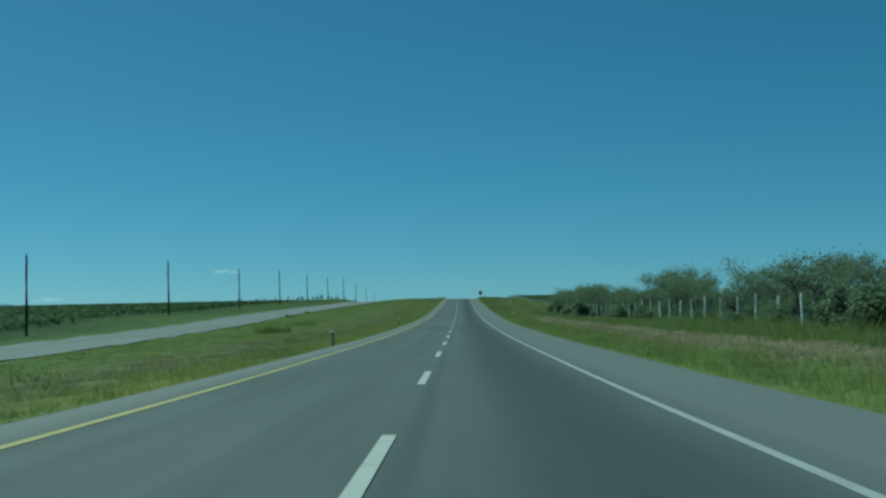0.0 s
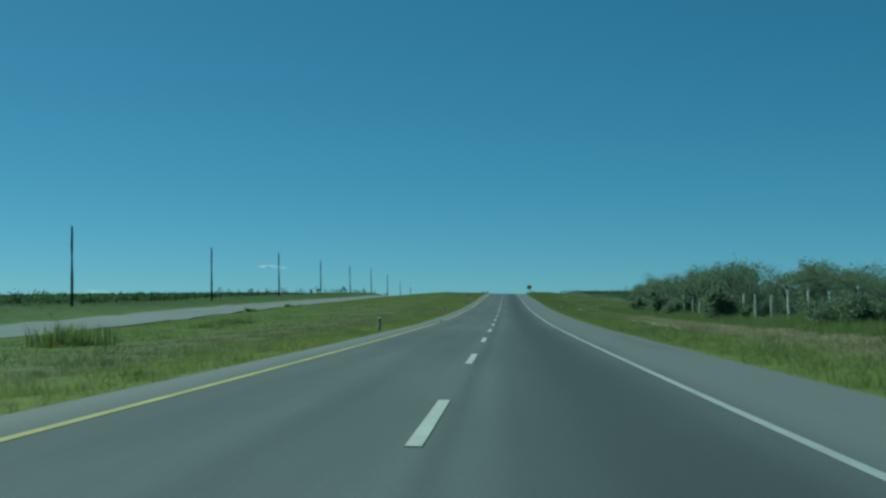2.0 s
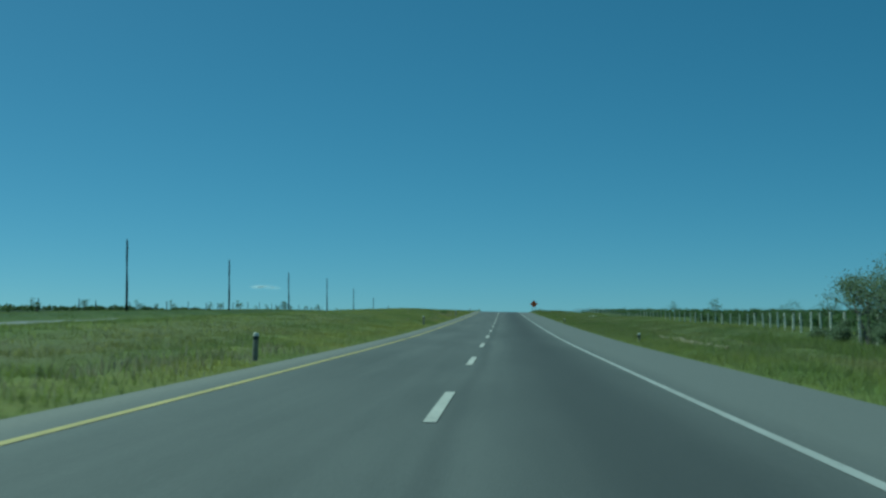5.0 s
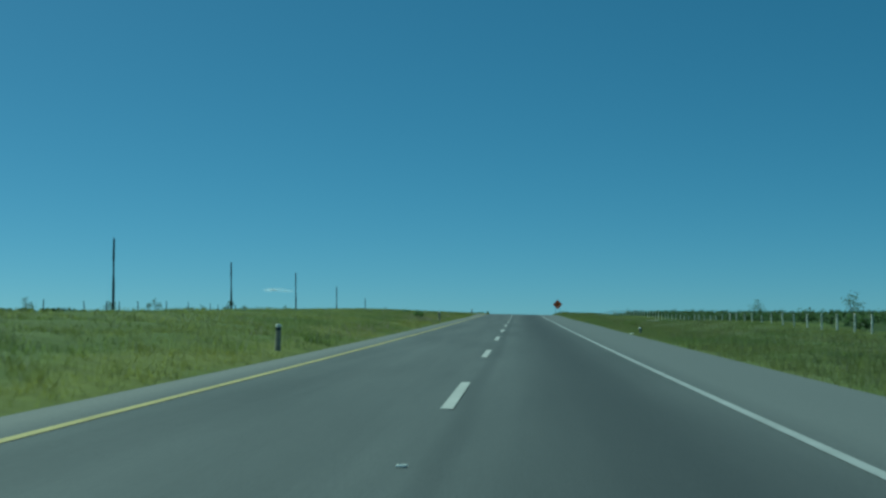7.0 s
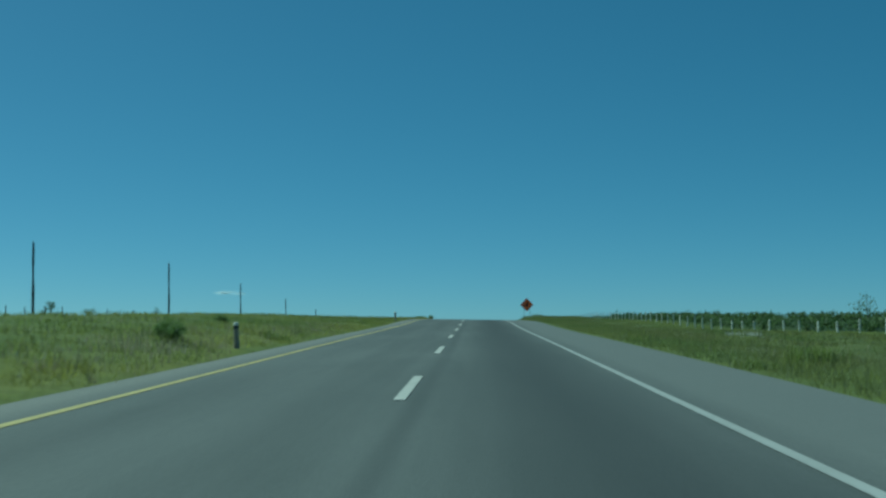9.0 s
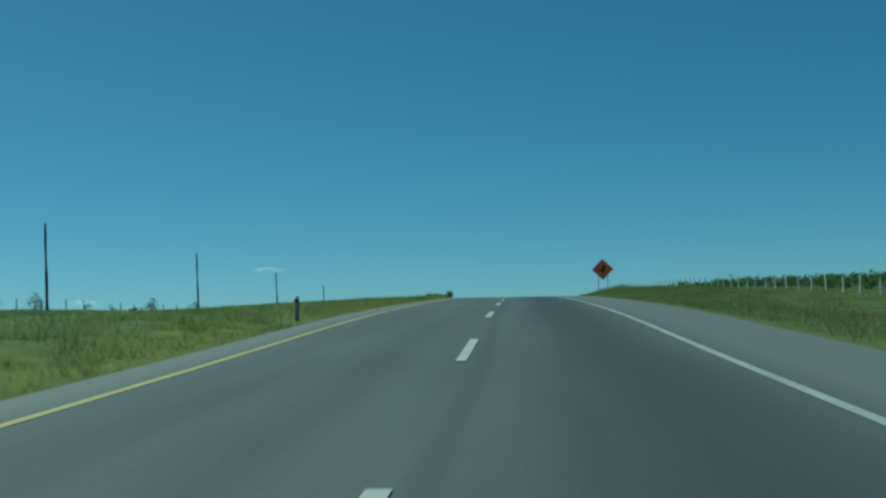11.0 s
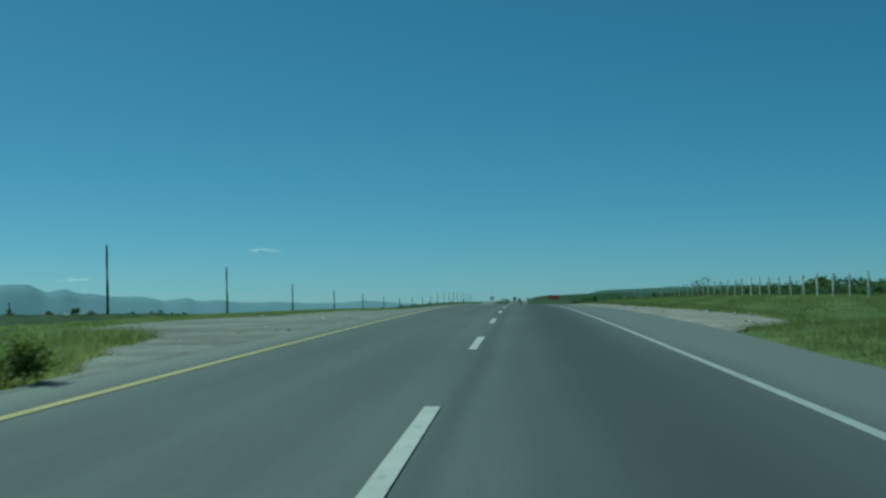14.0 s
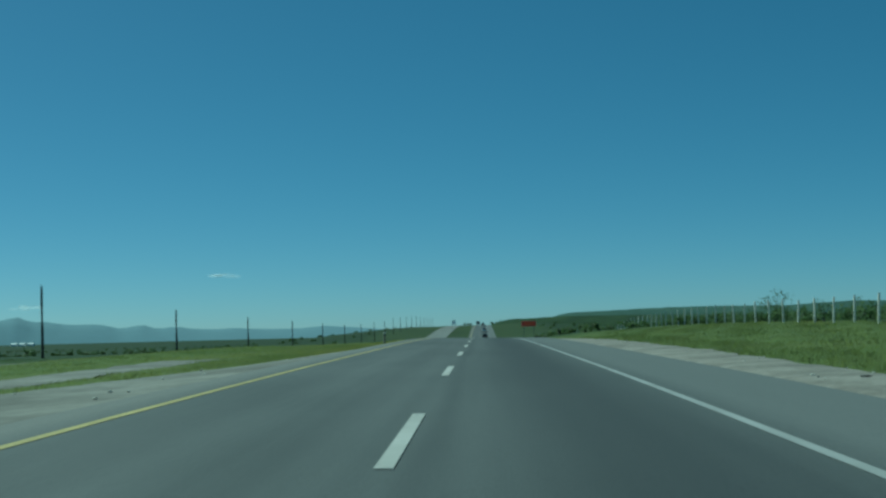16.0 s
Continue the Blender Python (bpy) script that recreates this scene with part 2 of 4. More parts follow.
M_WEED = herbage("tall green weeds", (0.150, 0.195, 0.048), (0.190, 0.230, 0.060), (0.235, 0.265, 0.085), (0.23, 0.22, 0.11), 0.2, 0.58, 1.2, (), 0.5)
M_SCRUB = herbage("scrub leaves", (0.074, 0.114, 0.040), (0.096, 0.142, 0.048), (0.122, 0.166, 0.060), (0.12, 0.13, 0.06), 0.06, 0.60, 0.7)
M_BARK = plain("grey brown bark", (0.18, 0.165, 0.145), 0.9, wear=0.45, scale=4)
M_POLE = plain("weathered pole timber", (0.032, 0.030, 0.028), 0.85, wear=0.4, scale=3)
M_POST = plain("whitewashed concrete", (0.86, 0.79, 0.72), 0.85, wear=0.3, scale=5)
M_DELIN = plain("grey brown concrete", (0.32, 0.285, 0.24), 0.85, wear=0.3, scale=8)
M_CAP = plain("white cap paint", (0.84, 0.78, 0.72), 0.6, wear=0.15, scale=12)
M_BAND = plain("dark reflector band", (0.035, 0.04, 0.045), 0.35, wear=0.2)
M_ORANGE = plain("orange sign sheeting", (1.0, 0.18, 0.045), 0.45, wear=0.05, scale=3)
M_RED = plain("red orange board", (0.80, 0.075, 0.055), 0.5, wear=0.15, scale=2)
M_BLACK = plain("black sign ink", (0.018, 0.016, 0.02), 0.5, wear=0.2)
M_STEEL = plain("galvanised steel", (0.17, 0.175, 0.18), 0.6, 0.2, wear=0.3)
M_STONE = plain("pale stone", (0.50, 0.47, 0.42), 0.9, wear=0.35, scale=5)
M_LITTER = plain("white litter", (0.75, 0.75, 0.74), 0.6, wear=0.1)
M_RUBBER = plain("torn black rubber", (0.025, 0.025, 0.026), 0.8, wear=0.3)
M_SHED = plain("white sheet roofing", (0.80, 0.80, 0.80), 0.5, wear=0.08, scale=0.2)
M_GLASS = plain("dark car glass", (0.02, 0.025, 0.03), 0.1, wear=0.1)
M_TYRE = plain("tyre rubber", (0.02, 0.02, 0.02), 0.85, wear=0.2)
M_CARDARK = plain("dark car paint", (0.05, 0.055, 0.065), 0.3, wear=0.1)
M_CARWHITE = plain("white car paint", (0.75, 0.76, 0.77), 0.3, wear=0.08)
M_LAMP = plain("red lamp glass", (0.35, 0.02, 0.02), 0.25, wear=0.1)
# aerial haze is painted into the mountains' colour: pale, blue, hardly any contrast
M_MOUNT = soil("mountain scrub with haze in its colour", [(0.3, (0.150, 0.222, 0.268)), (0.7, (0.160, 0.232, 0.278))], 0.004, bump=0.02, grain=0.03)
# the hill's bluish cast is distance haze mixed into its base colour
M_HILL = soil("far hill scrub tinted for haze", [(0.3, (0.045, 0.078, 0.064)), (0.7, (0.062, 0.098, 0.078))], 0.01, bump=0.08, grain=0.08)
M_RISE = soil("dark scrubland", [(0.3, (0.018, 0.034, 0.013)), (0.7, (0.034, 0.054, 0.019))], 0.06, bump=0.5)


def cloud_material():
    m = Mat("thin cloud", rough=1.0, spec=0.0)
    tl = m.t.nodes.new("ShaderNodeBsdfTranslucent")
    tl.inputs[0].default_value = (0.95, 0.95, 0.95, 1)
    tr = m.t.nodes.new("ShaderNodeBsdfTransparent")
    mx = m.node("ShaderNodeMixShader", Fac=0.925)
    m.link(tl.outputs[0], mx.inputs[1])
    m.link(tr.outputs[0], mx.inputs[2])
    m.link(mx.outputs[0], m.t.nodes["Material Output"].inputs[0])
    return m.m


M_CLOUD = cloud_material()


# ---- helpers for meshes ----
def mesh_of(name, verts, faces, materials, smooth=False):
    me = bpy.data.meshes.new(name)
    me.from_pydata([tuple(v) for v in verts], [], faces)
    for mt in materials if isinstance(materials, (list, tuple)) else [materials]:
        me.materials.append(mt)
    if smooth:
        me.polygons.foreach_set("use_smooth", [True] * len(me.polygons))
    me.update()
    return me


def tri_mesh(name, co, tris, material):
    """A big mesh of triangles out of arrays."""
    me = bpy.data.meshes.new(name)
    co = np.asarray(co, dtype=np.float32)
    tris = np.asarray(tris, dtype=np.int32)
    me.vertices.add(len(co))
    me.vertices.foreach_set("co", co.ravel())
    me.loops.add(tris.size)
    me.loops.foreach_set("vertex_index", tris.ravel())
    me.polygons.add(len(tris))
    me.polygons.foreach_set("loop_start", np.arange(0, tris.size, 3, dtype=np.int32))
    me.polygons.foreach_set("loop_total", np.full(len(tris), 3, dtype=np.int32))
    me.materials.append(material)
    me.update(calc_edges=True)
    return me


def part(name, bm, material, parent, label=""):
    """Links a bmesh as one mesh under a thing or a part."""
    me = bpy.data.meshes.new(name)
    bm.to_mesh(me)
    bm.free()
    me.materials.append(material)
    ob = new(name, me)
    ob.parent = parent
    return tagged(ob, label)


def empty(name, x, y, z, label, category, group=""):
    ob = new(name)
    ob.empty_display_size = 0.3
    ob.matrix_world = pose(x, y, z)
    return tagged(ob, label, category, group)


def box(bm, cx, cy, cz, sx, sy, sz, bevel=0.0, m=None):
    r = bmesh.ops.create_cube(bm, size=1.0, matrix=(m or Matrix()) @ Matrix.Translation((cx, cy, cz)) @ Matrix.Diagonal((sx, sy, sz, 1)))
    if bevel:
        es = list({e for v in r["verts"] for e in v.link_edges})
        bmesh.ops.bevel(bm, geom=es, offset=bevel, segments=2, affect="EDGES")
    return bm


def ring_tube(bm, pts, radii, sides=8, cap=True):
    """A tapered tube along points."""
    rings = []
    for i, (p, r) in enumerate(zip(pts, radii)):
        p = Vector(p)
        d = (Vector(pts[min(i + 1, len(pts) - 1)]) - Vector(pts[max(i - 1, 0)])).normalized()
        q = d.to_track_quat("Z", "Y")
        rings.append([bm.verts.new(p + q @ Vector((r * math.cos(a), r * math.sin(a), 0))) for a in [2 * math.pi * k / sides for k in range(sides)]])
    for a, b in zip(rings, rings[1:]):
        for k in range(sides):
            bm.faces.new((a[k], a[(k + 1) % sides], b[(k + 1) % sides], b[k]))
    if cap:
        bm.faces.new(rings[-1])
        bm.faces.new(rings[0][::-1])
    return bm


# ---- the lie of the land ----
ROAD_L, ROAD_R, FALL = -4.42, 6.25, 0.02
ROAD_Z = [-0.06, -0.05, 0.0, 0.08, 0.22, 0.37, 0.54, 0.76, 1.0, 1.26, 1.53, 1.86, 2.23, 2.63, 3.04, 3.48, 3.97, 4.48, 5.01, 5.55, 6.1,
          6.66, 7.22, 7.76, 8.34, 8.97, 9.48, 9.91, 10.31, 10.67, 10.96, 11.22, 11.45, 11.65, 11.78, 11.87, 11.95, 12.02, 12.06, 12.05]
FAR_S = [585, 620, 680, 760, 850, 936, 1050, 1176, 1400, 1800, 2600, 5200]
FAR_Z = [11.9, 11.4, 10.2, 8.9, 8.9, 10.4, 13.2, 15.4, 17.0, 17.0, 15.0, 13.5]
KS = np.array([-300.0, -150.0] + [-30 + 15.0 * k for k in range(len(ROAD_Z))] + FAR_S)
KZ = np.array([0.6, 0.15] + ROAD_Z + FAR_Z)
KM = np.gradient(KZ, KS)


def zr(s):
    """Height of the road's middle line."""
    s = np.clip(np.asarray(s, dtype=float), KS[0], KS[-1] - 1e-6)
    i = np.clip(np.searchsorted(KS, s, side="right") - 1, 0, len(KS) - 2)
    h = KS[i + 1] - KS[i]
    u = (s - KS[i]) / h
    return ((2 * u ** 3 - 3 * u ** 2 + 1) * KZ[i] + (u ** 3 - 2 * u ** 2 + u) * h * KM[i]
            + (-2 * u ** 3 + 3 * u ** 2) * KZ[i + 1] + (u ** 3 - u ** 2) * h * KM[i + 1])


BERM = ([-60, 40, 80, 110, 140, 155, 170, 184, 200, 230, 260, 300, 316, 332, 346, 362, 400, 430, 448, 480, 540, 700],
        [-.5, -.42, -.25, -.08, .15, .37, .67, .86, .98, 1.09, 1.06, .95, .88, .74, .45, .15, .15, .05, -.25, -.4, -.35, -.2])
OPP = ([-60, 40, 80, 110, 140, 170, 200, 250, 300, 360, 400, 430, 590, 640, 700],
       [-1.2, -1.05, -.65, -.33, .0, .36, .5, .33, .0, -.35, -.55, -1.0, -1.0, -.4, -.1])
LINE = ([-60, 40, 107, 140, 162, 217, 267, 316, 366, 416, 466, 518, 568, 700],
        [-1.1, -.9, -.45, .3, .85, .8, .9, .6, .35, .4, -.4, -.5, -1.0, -.5])
FENCE = ([-60, 75, 135, 165, 210, 260, 290, 317, 340, 352, 375, 400, 427, 445, 480, 530, 600, 700],
         [.4, .45, .2, -.05, -.4, -.8, -.95, -1.1, -1.55, -1.7, -1.2, -.75, -.4, -.2, .4, .6, .9, .9])


def smooth(a, b, v):
    u = np.clip((np.asarray(v, dtype=float) - a) / (b - a), 0, 1)
    return u * u * (3 - 2 * u)


def tab(t, s):
    """A table read with rounded corners."""
    return (np.interp(s - 8, *t) + 2 * np.interp(s, *t) + np.interp(s + 8, *t)) / 4


def fence_x(s):
    return 15.0 + 6.3 * smooth(165, 245, s)


def edge_r(s):
    """Right edge of the asphalt: the grass has crept over it before the gravel."""
    return ROAD_R - .38 * smooth(270, 350, s) * (1 - smooth(418, 434, s))


def opp_shift(s):
    """How far the other carriageway has swung in towards this one."""
    return 11.5 * smooth(610, 890, s)


def bank(s):
    """The bank that buries the feet of the fence on the climb."""
    return .45 * smooth(185, 225, s) * (1 - smooth(445, 480, s)) + .32 * smooth(275, 300, s) * (1 - smooth(335, 365, s))


def land(x, s):
    """Height of the ground."""
    x, s = np.broadcast_arrays(np.asarray(x, dtype=float), np.asarray(s, dtype=float))
    berm, opp, line, fen = tab(BERM, s), tab(OPP, s), tab(LINE, s), tab(FENCE, s) + bank(s)
    lip = .45 * smooth(395, 430, s) * (1 - smooth(590, 640, s))
    sw, er = opp_shift(s), edge_r(s)
    squeeze = (-24.0 + sw - ROAD_L) / (-24.0 - ROAD_L)
    lx = [-70.0 + sw, -40.0 + sw, -34.0 + sw, -33.4 + sw, -24.6 + sw, -24.2 + sw] + [ROAD_L + (v - ROAD_L) * squeeze for v in (-21.5, -19.0, -13.0, -7.0)]
    lx += [ROAD_L + 0 * s, ROAD_L + .3 + 0 * s, 0 * s, er - .3, er, 8.6 + 0 * s, 12.0 + 0 * s]
    lz = [line + .1, line, opp + .05, opp - .05, opp - .12, opp - .10, .3 * berm + .7 * opp + lip, .6 * berm + .4 * opp + .6 * lip, berm, .45 * berm, 0 * s - FALL * ROAD_L - .03, 0 * s - .06, 0 * s - .12, 0 * s - .26,
          -FALL * er - .03, -.16 + .15 * fen, -.08 + .55 * fen]
    rel = np.where(x < lx[0], lz[0], 0.0)
    for k in range(len(lx) - 1):
        u = (x - lx[k]) / (lx[k + 1] - lx[k])
        on = (u >= 0) & (u < 1)
        rel = np.where(on, lz[k] * (1 - u) + lz[k + 1] * u, rel)
    fx = fence_x(s)
    u = np.clip((x - 12.0) / (fx - 12.0), 0, 1)
    rel = np.where(x >= 12.0, lz[-1] * (1 - u) + fen * u, rel)
    # a grassy knoll beside the road sign
    rel = rel + .42 * smooth(6.2, 9.2, x) * (1 - smooth(13, 19, x)) * smooth(374, 396, s) * (1 - smooth(422, 436, s))
    near = zr(s) + rel
    # away from the road the land runs on, and falls to the plain behind the rise
    left = np.where(s < 480, zr(np.minimum(s, 480)) + .1, np.interp(s, [480, 620, 900, 1500, 5200], [11.2, 9.2, 7.0, 4.5, 2.5]))
    right = np.where(s < 520, zr(np.minimum(s, 520)), np.interp(s, [520, 900, 1500, 5200], [12.0, 11.0, 12.0, 12.0])) - .2
    far = np.where(x < 0, left, right)
    w = np.where(x < 0, smooth(45, 150, -x), smooth(25, 110, x))
    z = near * (1 - w) + far * w
    rough = np.where((x < ROAD_L - 1) | (x > ROAD_R + 1), 1.0, 0.0) * np.where((s > 400) & (s < 550) & (x > -26) & (x < 10.5), .25, 1.0)
    z = z + rough * (0.05 * np.sin(x * 1.3 + s * .37) * np.sin(s * .9 - x * .5) + 0.04 * np.sin(s * 2.1 + x * 1.7))
    return z


def land1(x, s):
    return float(land(x, s))


def road_z(x, s):
    return zr(s) - FALL * np.asarray(x, dtype=float)


# ---- ground, road and the other carriageway ----
GL = ([405, 412, 415, 418, 422, 426, 430, 433, 440, 450, 460, 470, 480, 492, 505], [-4.5, -4.7, -5.1, -5.9, -6.9, -7.4, -8.8, -11.5, -14, -16, -16, -14.2, -11, -8, -4.6])
GR = ([430, 433, 436, 438, 444, 456, 470, 480, 490, 500, 515, 530, 540, 545], [6.3, 7.2, 8.9, 9.4, 9.5, 9.1, 8.6, 8.4, 8.5, 8.7, 8.6, 8.4, 7.2, 6.4])


def on_gravel(x, s):
    left = (s > 404) & (s < 506) & (x > np.interp(s, *GL)) & (x < 0)
    right = (s > 430) & (s < 546) & (x < np.interp(s, *GR)) & (x > 0)
    track = (s > 474) & (s < 512) & (x > -14.6) & (x < -11.2)
    trail = ((np.abs(x - 9.95) < .3) & (s > 112) & (s < 137)) | ((np.abs(x - 9.7) < .3) & (s > 184) & (s < 206))
    return left | right | track | trail


def sheet(name, xs, ss, zf, material, label, kind="structure", xf=None):
    X, S = np.meshgrid(xs, ss)
    if xf is not None:
        X = xf(X, S)
    Z = zf(X, S)
    co = np.stack([X.ravel(), S.ravel(), Z.ravel()], 1)
    nx, ns = len(xs), len(ss)
    i = (np.arange(ns - 1)[:, None] * nx + np.arange(nx - 1)[None, :]).ravel()
    tris = np.concatenate([np.stack([i, i + 1, i + nx + 1], 1), np.stack([i, i + nx + 1, i + nx], 1)])
    ob = new(name, tri_mesh(name, co, tris, material))
    return tagged(ob, label, name.split("_")[0], kind=kind)


XS = np.unique(np.concatenate([[-4600, -3000, -2000, -1200, -800, -500, -350, -250, -190, -150, -120, -100, -85, -70, -60, -50, -45], np.arange(-42, -34, 2.0),
                               [-34, -33.4, -29, -24.6, -24], np.arange(-23, -4.6, 0.75), [ROAD_L, ROAD_L + .3, -2, 0, 2, 4, ROAD_R - .3, ROAD_R],
                               np.arange(6.8, 24, 0.75), [26, 30, 36, 45, 60, 80, 110, 150, 200, 300, 450, 700, 1100, 1800, 3000, 4600]]))
SS = np.concatenate([[-300, -200, -120, -60, -30], np.arange(-20, 560, 2.5), np.arange(560, 760, 10.0), np.arange(760, 1400, 40.0), [1500, 1700, 2000, 2500, 3200, 4000, 5150]])
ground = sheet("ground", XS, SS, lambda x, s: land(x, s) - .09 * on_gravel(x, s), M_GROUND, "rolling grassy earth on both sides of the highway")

RS = np.concatenate([np.arange(-60, 700, 5.0), np.arange(700, 1820, 20.0)])
road = sheet("road", np.concatenate([np.linspace(ROAD_L, 5.0, 8), [5.5, ROAD_R]]), RS, road_z, M_ROAD, "worn grey asphalt highway carriageway with painted lines", xf=lambda x, s: np.minimum(x, edge_r(s)))
# the other carriageway stands a little proud of the median; its edge face has shade painted in
opposite = sheet("road_opposite", np.array([-33.2, -29, -24.8]), RS, lambda x, s: land(x, s) + .09, M_OLDROAD,
                 "pale weathered asphalt of the opposite carriageway", xf=lambda x, s: x + opp_shift(s))
edge = sheet("pavement_edge", np.array([-24.8, -24.78]), RS, lambda x, s: land(-24.8 + opp_shift(s), s) + .09 - .2 * (x > -24.79 + opp_shift(s)), M_EDGESHADE, "broken pavement edge with its shade painted dark", xf=lambda x, s: x + opp_shift(s))
edge.parent = opposite
del edge["category"], edge["kind"]


def strip(name, x, half, s0, s1, material, parent, lift=0.006, wob=0.0):
    """A band painted or poured on the carriageway."""
    ss = [s0] + [float(v) for v in RS if s0 < v < s1] + [s1]
    vs, fs = [], []
    for k, s in enumerate(ss):
        dx = wob * (noise.noise((s * .06, x, 3.1)) + .5 * noise.noise((s * .31, x, 7.7)))
        for e in (-half, half):
            vs.append((x + dx + e, s, float(road_z(x + dx + e, s)) + lift))
        if k:
            fs.append((2 * k - 2, 2 * k - 1, 2 * k + 1, 2 * k))
    ob = new(name, mesh_of(name, vs, fs, material))
    ob.parent = parent
    return ob


# yellow line on the median side, broken where the surface was patched
for a, b in ((-60, 124.0), (124.6, 127.2), (132.8, 190.2), (191.4, 700), (700, 1800)):
    tagged(strip("yellow_line", -3.5, 0.065, a, b, M_YELLOW, road), "worn yellow edge line")
for a, b in ((-60, 700), (700, 1800)):
    tagged(strip("white_line", 3.575, 0.07, a, b, M_EDGE, road), "dull white edge line")
strip("crack", -3.47, 0.045, 127.2, 133.0, M_CRACK, road, 0.004, 0.03)
strip("patch", -3.50, 0.17, 124.0, 124.65, M_CRACK, road, 0.004, 0.1)
strip("patch", -4.05, 0.12, 126.3, 127.4, M_SEAM, road, 0.003, 0.3)
strip("skid_mark", -2.42, 0.07, 123.6, 129.0, M_SEAM, road, 0.003, 0.35)
strip("patch", 2.02, 0.10, 249.1, 249.32, M_CRACK, road, 0.003, 0.0)
strip("patch", -2.42, 0.13, 121.5, 122.1, M_SEAM, road, 0.003, 0.2)
strip("skid_mark", 5.3, 0.035, 86, 104, M_SEAM, road, 0.003, 0.5)
strip("skid_mark", 5.65, 0.035, 84, 103, M_SEAM, road, 0.003, 0.5)


# ---- gravel, dirt ----
def patch_sheet(name, ss, x0, x1, material, label, lift=0.03, nx=9):
    """A ragged sheet of loose stone laid on the ground between two edges given along the road."""
    ss = np.asarray(ss, dtype=float)
    vs = []
    for s in ss:
        a, b = float(x0(s)), float(x1(s))
        for k in range(nx):
            u = k / (nx - 1)
            edge = min(u, 1 - u)
            x = a + (b - a) * u
            vs.append((x, s, max(land1(x, s), float(zr(s)) - 3) + lift * min(1, edge * 5) - .012 * (edge == 0)))
    ns = len(ss)
    fs = [(j * nx + k, j * nx + k + 1, (j + 1) * nx + k + 1, (j + 1) * nx + k) for j in range(ns - 1) for k in range(nx - 1)]
    return tagged(new(name, mesh_of(name, vs, fs, material, True)), label, "gravel", kind="structure")


def ragged(t, amp, seed):
    return lambda s: np.interp(s, *t) + amp * noise.noise((s * .45, seed, 0.0)) + .6 * amp * noise.noise((s * 1.7, seed, 5.0))


patch_sheet("gravel_turnout", np.arange(405, 505.1, 1.0), ragged(GL, .6, 1.0), lambda s: ROAD_L + .02, M_GRAVEL, "pale gravel turnout across the grassy median")
patch_sheet("gravel_shoulder", np.arange(430, 545.1, 1.0), lambda s: ROAD_R - .02, ragged(GR, .35, 2.0), M_CHIPS, "strip of pale gravel beside the asphalt shoulder")
patch_sheet("crossing_track", np.arange(474, 512.1, 1.0), ragged(([474, 512], [-14.6, -14.4]), .4, 3.0), ragged(([474, 512], [-11.3, -11.2]), .4, 4.0), M_GRAVEL,
            "pale worn track beside the turnout")

for s0, s1, xm in ((112, 138, 9.75), (184, 206, 9.5)):
    patch_sheet("dirt_track", np.arange(s0, s1, 1.0), ragged(([s0, s1], [xm - .12, xm - .1]), .3, s0 + 5.0), ragged(([s0, (s0 + s1) / 2, s1], [xm + .1, xm + .65, xm + .1]), .35, s0 + 6.0), M_DIRT, "narrow pale dirt trail through the verge", .07)

# ---- grass ----
def blades(name, px, ps, height, width, count, material, label, segs=2, lean=0.45, seed=1, kind="stuff", tuft=.16):
    """Tufts of tapering bent blades at the given places."""
    rng = np.random.RandomState(seed)
    n = len(px) * count
    bx = np.repeat(px, count) + rng.normal(0, tuft, n)
    bs = np.repeat(ps, count) + rng.normal(0, tuft, n)
    h = np.repeat(height, count) * rng.uniform(.55, 1.15, n)
    w = np.repeat(width, count) * rng.uniform(.7, 1.3, n)
    a = rng.uniform(0, 2 * np.pi, n)
    tip = rng.uniform(.1, 1.0, n) * lean * h
    b = rng.uniform(0, 2 * np.pi, n)
    bz = land(bx, bs) - .03
    cx, sx, tx, ty = np.cos(a) * w / 2, np.sin(a) * w / 2, np.cos(b) * tip, np.sin(b) * tip
    if segs == 1:
        co = np.stack([np.stack([bx - cx, bs - sx, bz], 1), np.stack([bx + cx, bs + sx, bz], 1), np.stack([bx + tx, bs + ty, bz + h], 1)], 1)
        tr = np.arange(n * 3).reshape(n, 3)
    else:
        mx, my, mz = bx + .3 * tx, bs + .3 * ty, bz + .6 * h
        co = np.stack([np.stack([bx - cx, bs - sx, bz], 1), np.stack([bx + cx, bs + sx, bz], 1), np.stack([mx - .8 * cx, my - .8 * sx, mz], 1),
                       np.stack([mx + .8 * cx, my + .8 * sx, mz], 1), np.stack([bx + tx, bs + ty, bz + h], 1)], 1)
        o = np.arange(n)[:, None] * 5
        tr = np.concatenate([o + np.array([[0, 1, 3]]), o + np.array([[0, 3, 2]]), o + np.array([[2, 3, 4]])])
    ob = new(name, tri_mesh(name, co.reshape(-1, 3), tr, material))
    return tagged(ob, label, "grass", kind=kind)


def clump_noise(x, s, k, seed):
    return np.sin(x * k + seed) * np.sin(s * k * .7 + seed * 2) + .7 * np.sin(x * k * 2.3 + s * k * 1.1 + seed * 3) + .5 * np.sin(s * k * 3.1 - x * k * 1.7)


def scatter(rng, x0, x1, s0, s1, per_m2, k=.55, cut=-.6):
    n = int(abs(x1 - x0) * (s1 - s0) * per_m2)
    x, s = rng.uniform(x0, x1, n), rng.uniform(s0, s1, n)
    keep = ~on_gravel(x, s) & (clump_noise(x, s, k, 1.7) > cut + rng.normal(0, .5, n))
    return x[keep], s[keep]


rng = np.random.RandomState(7)
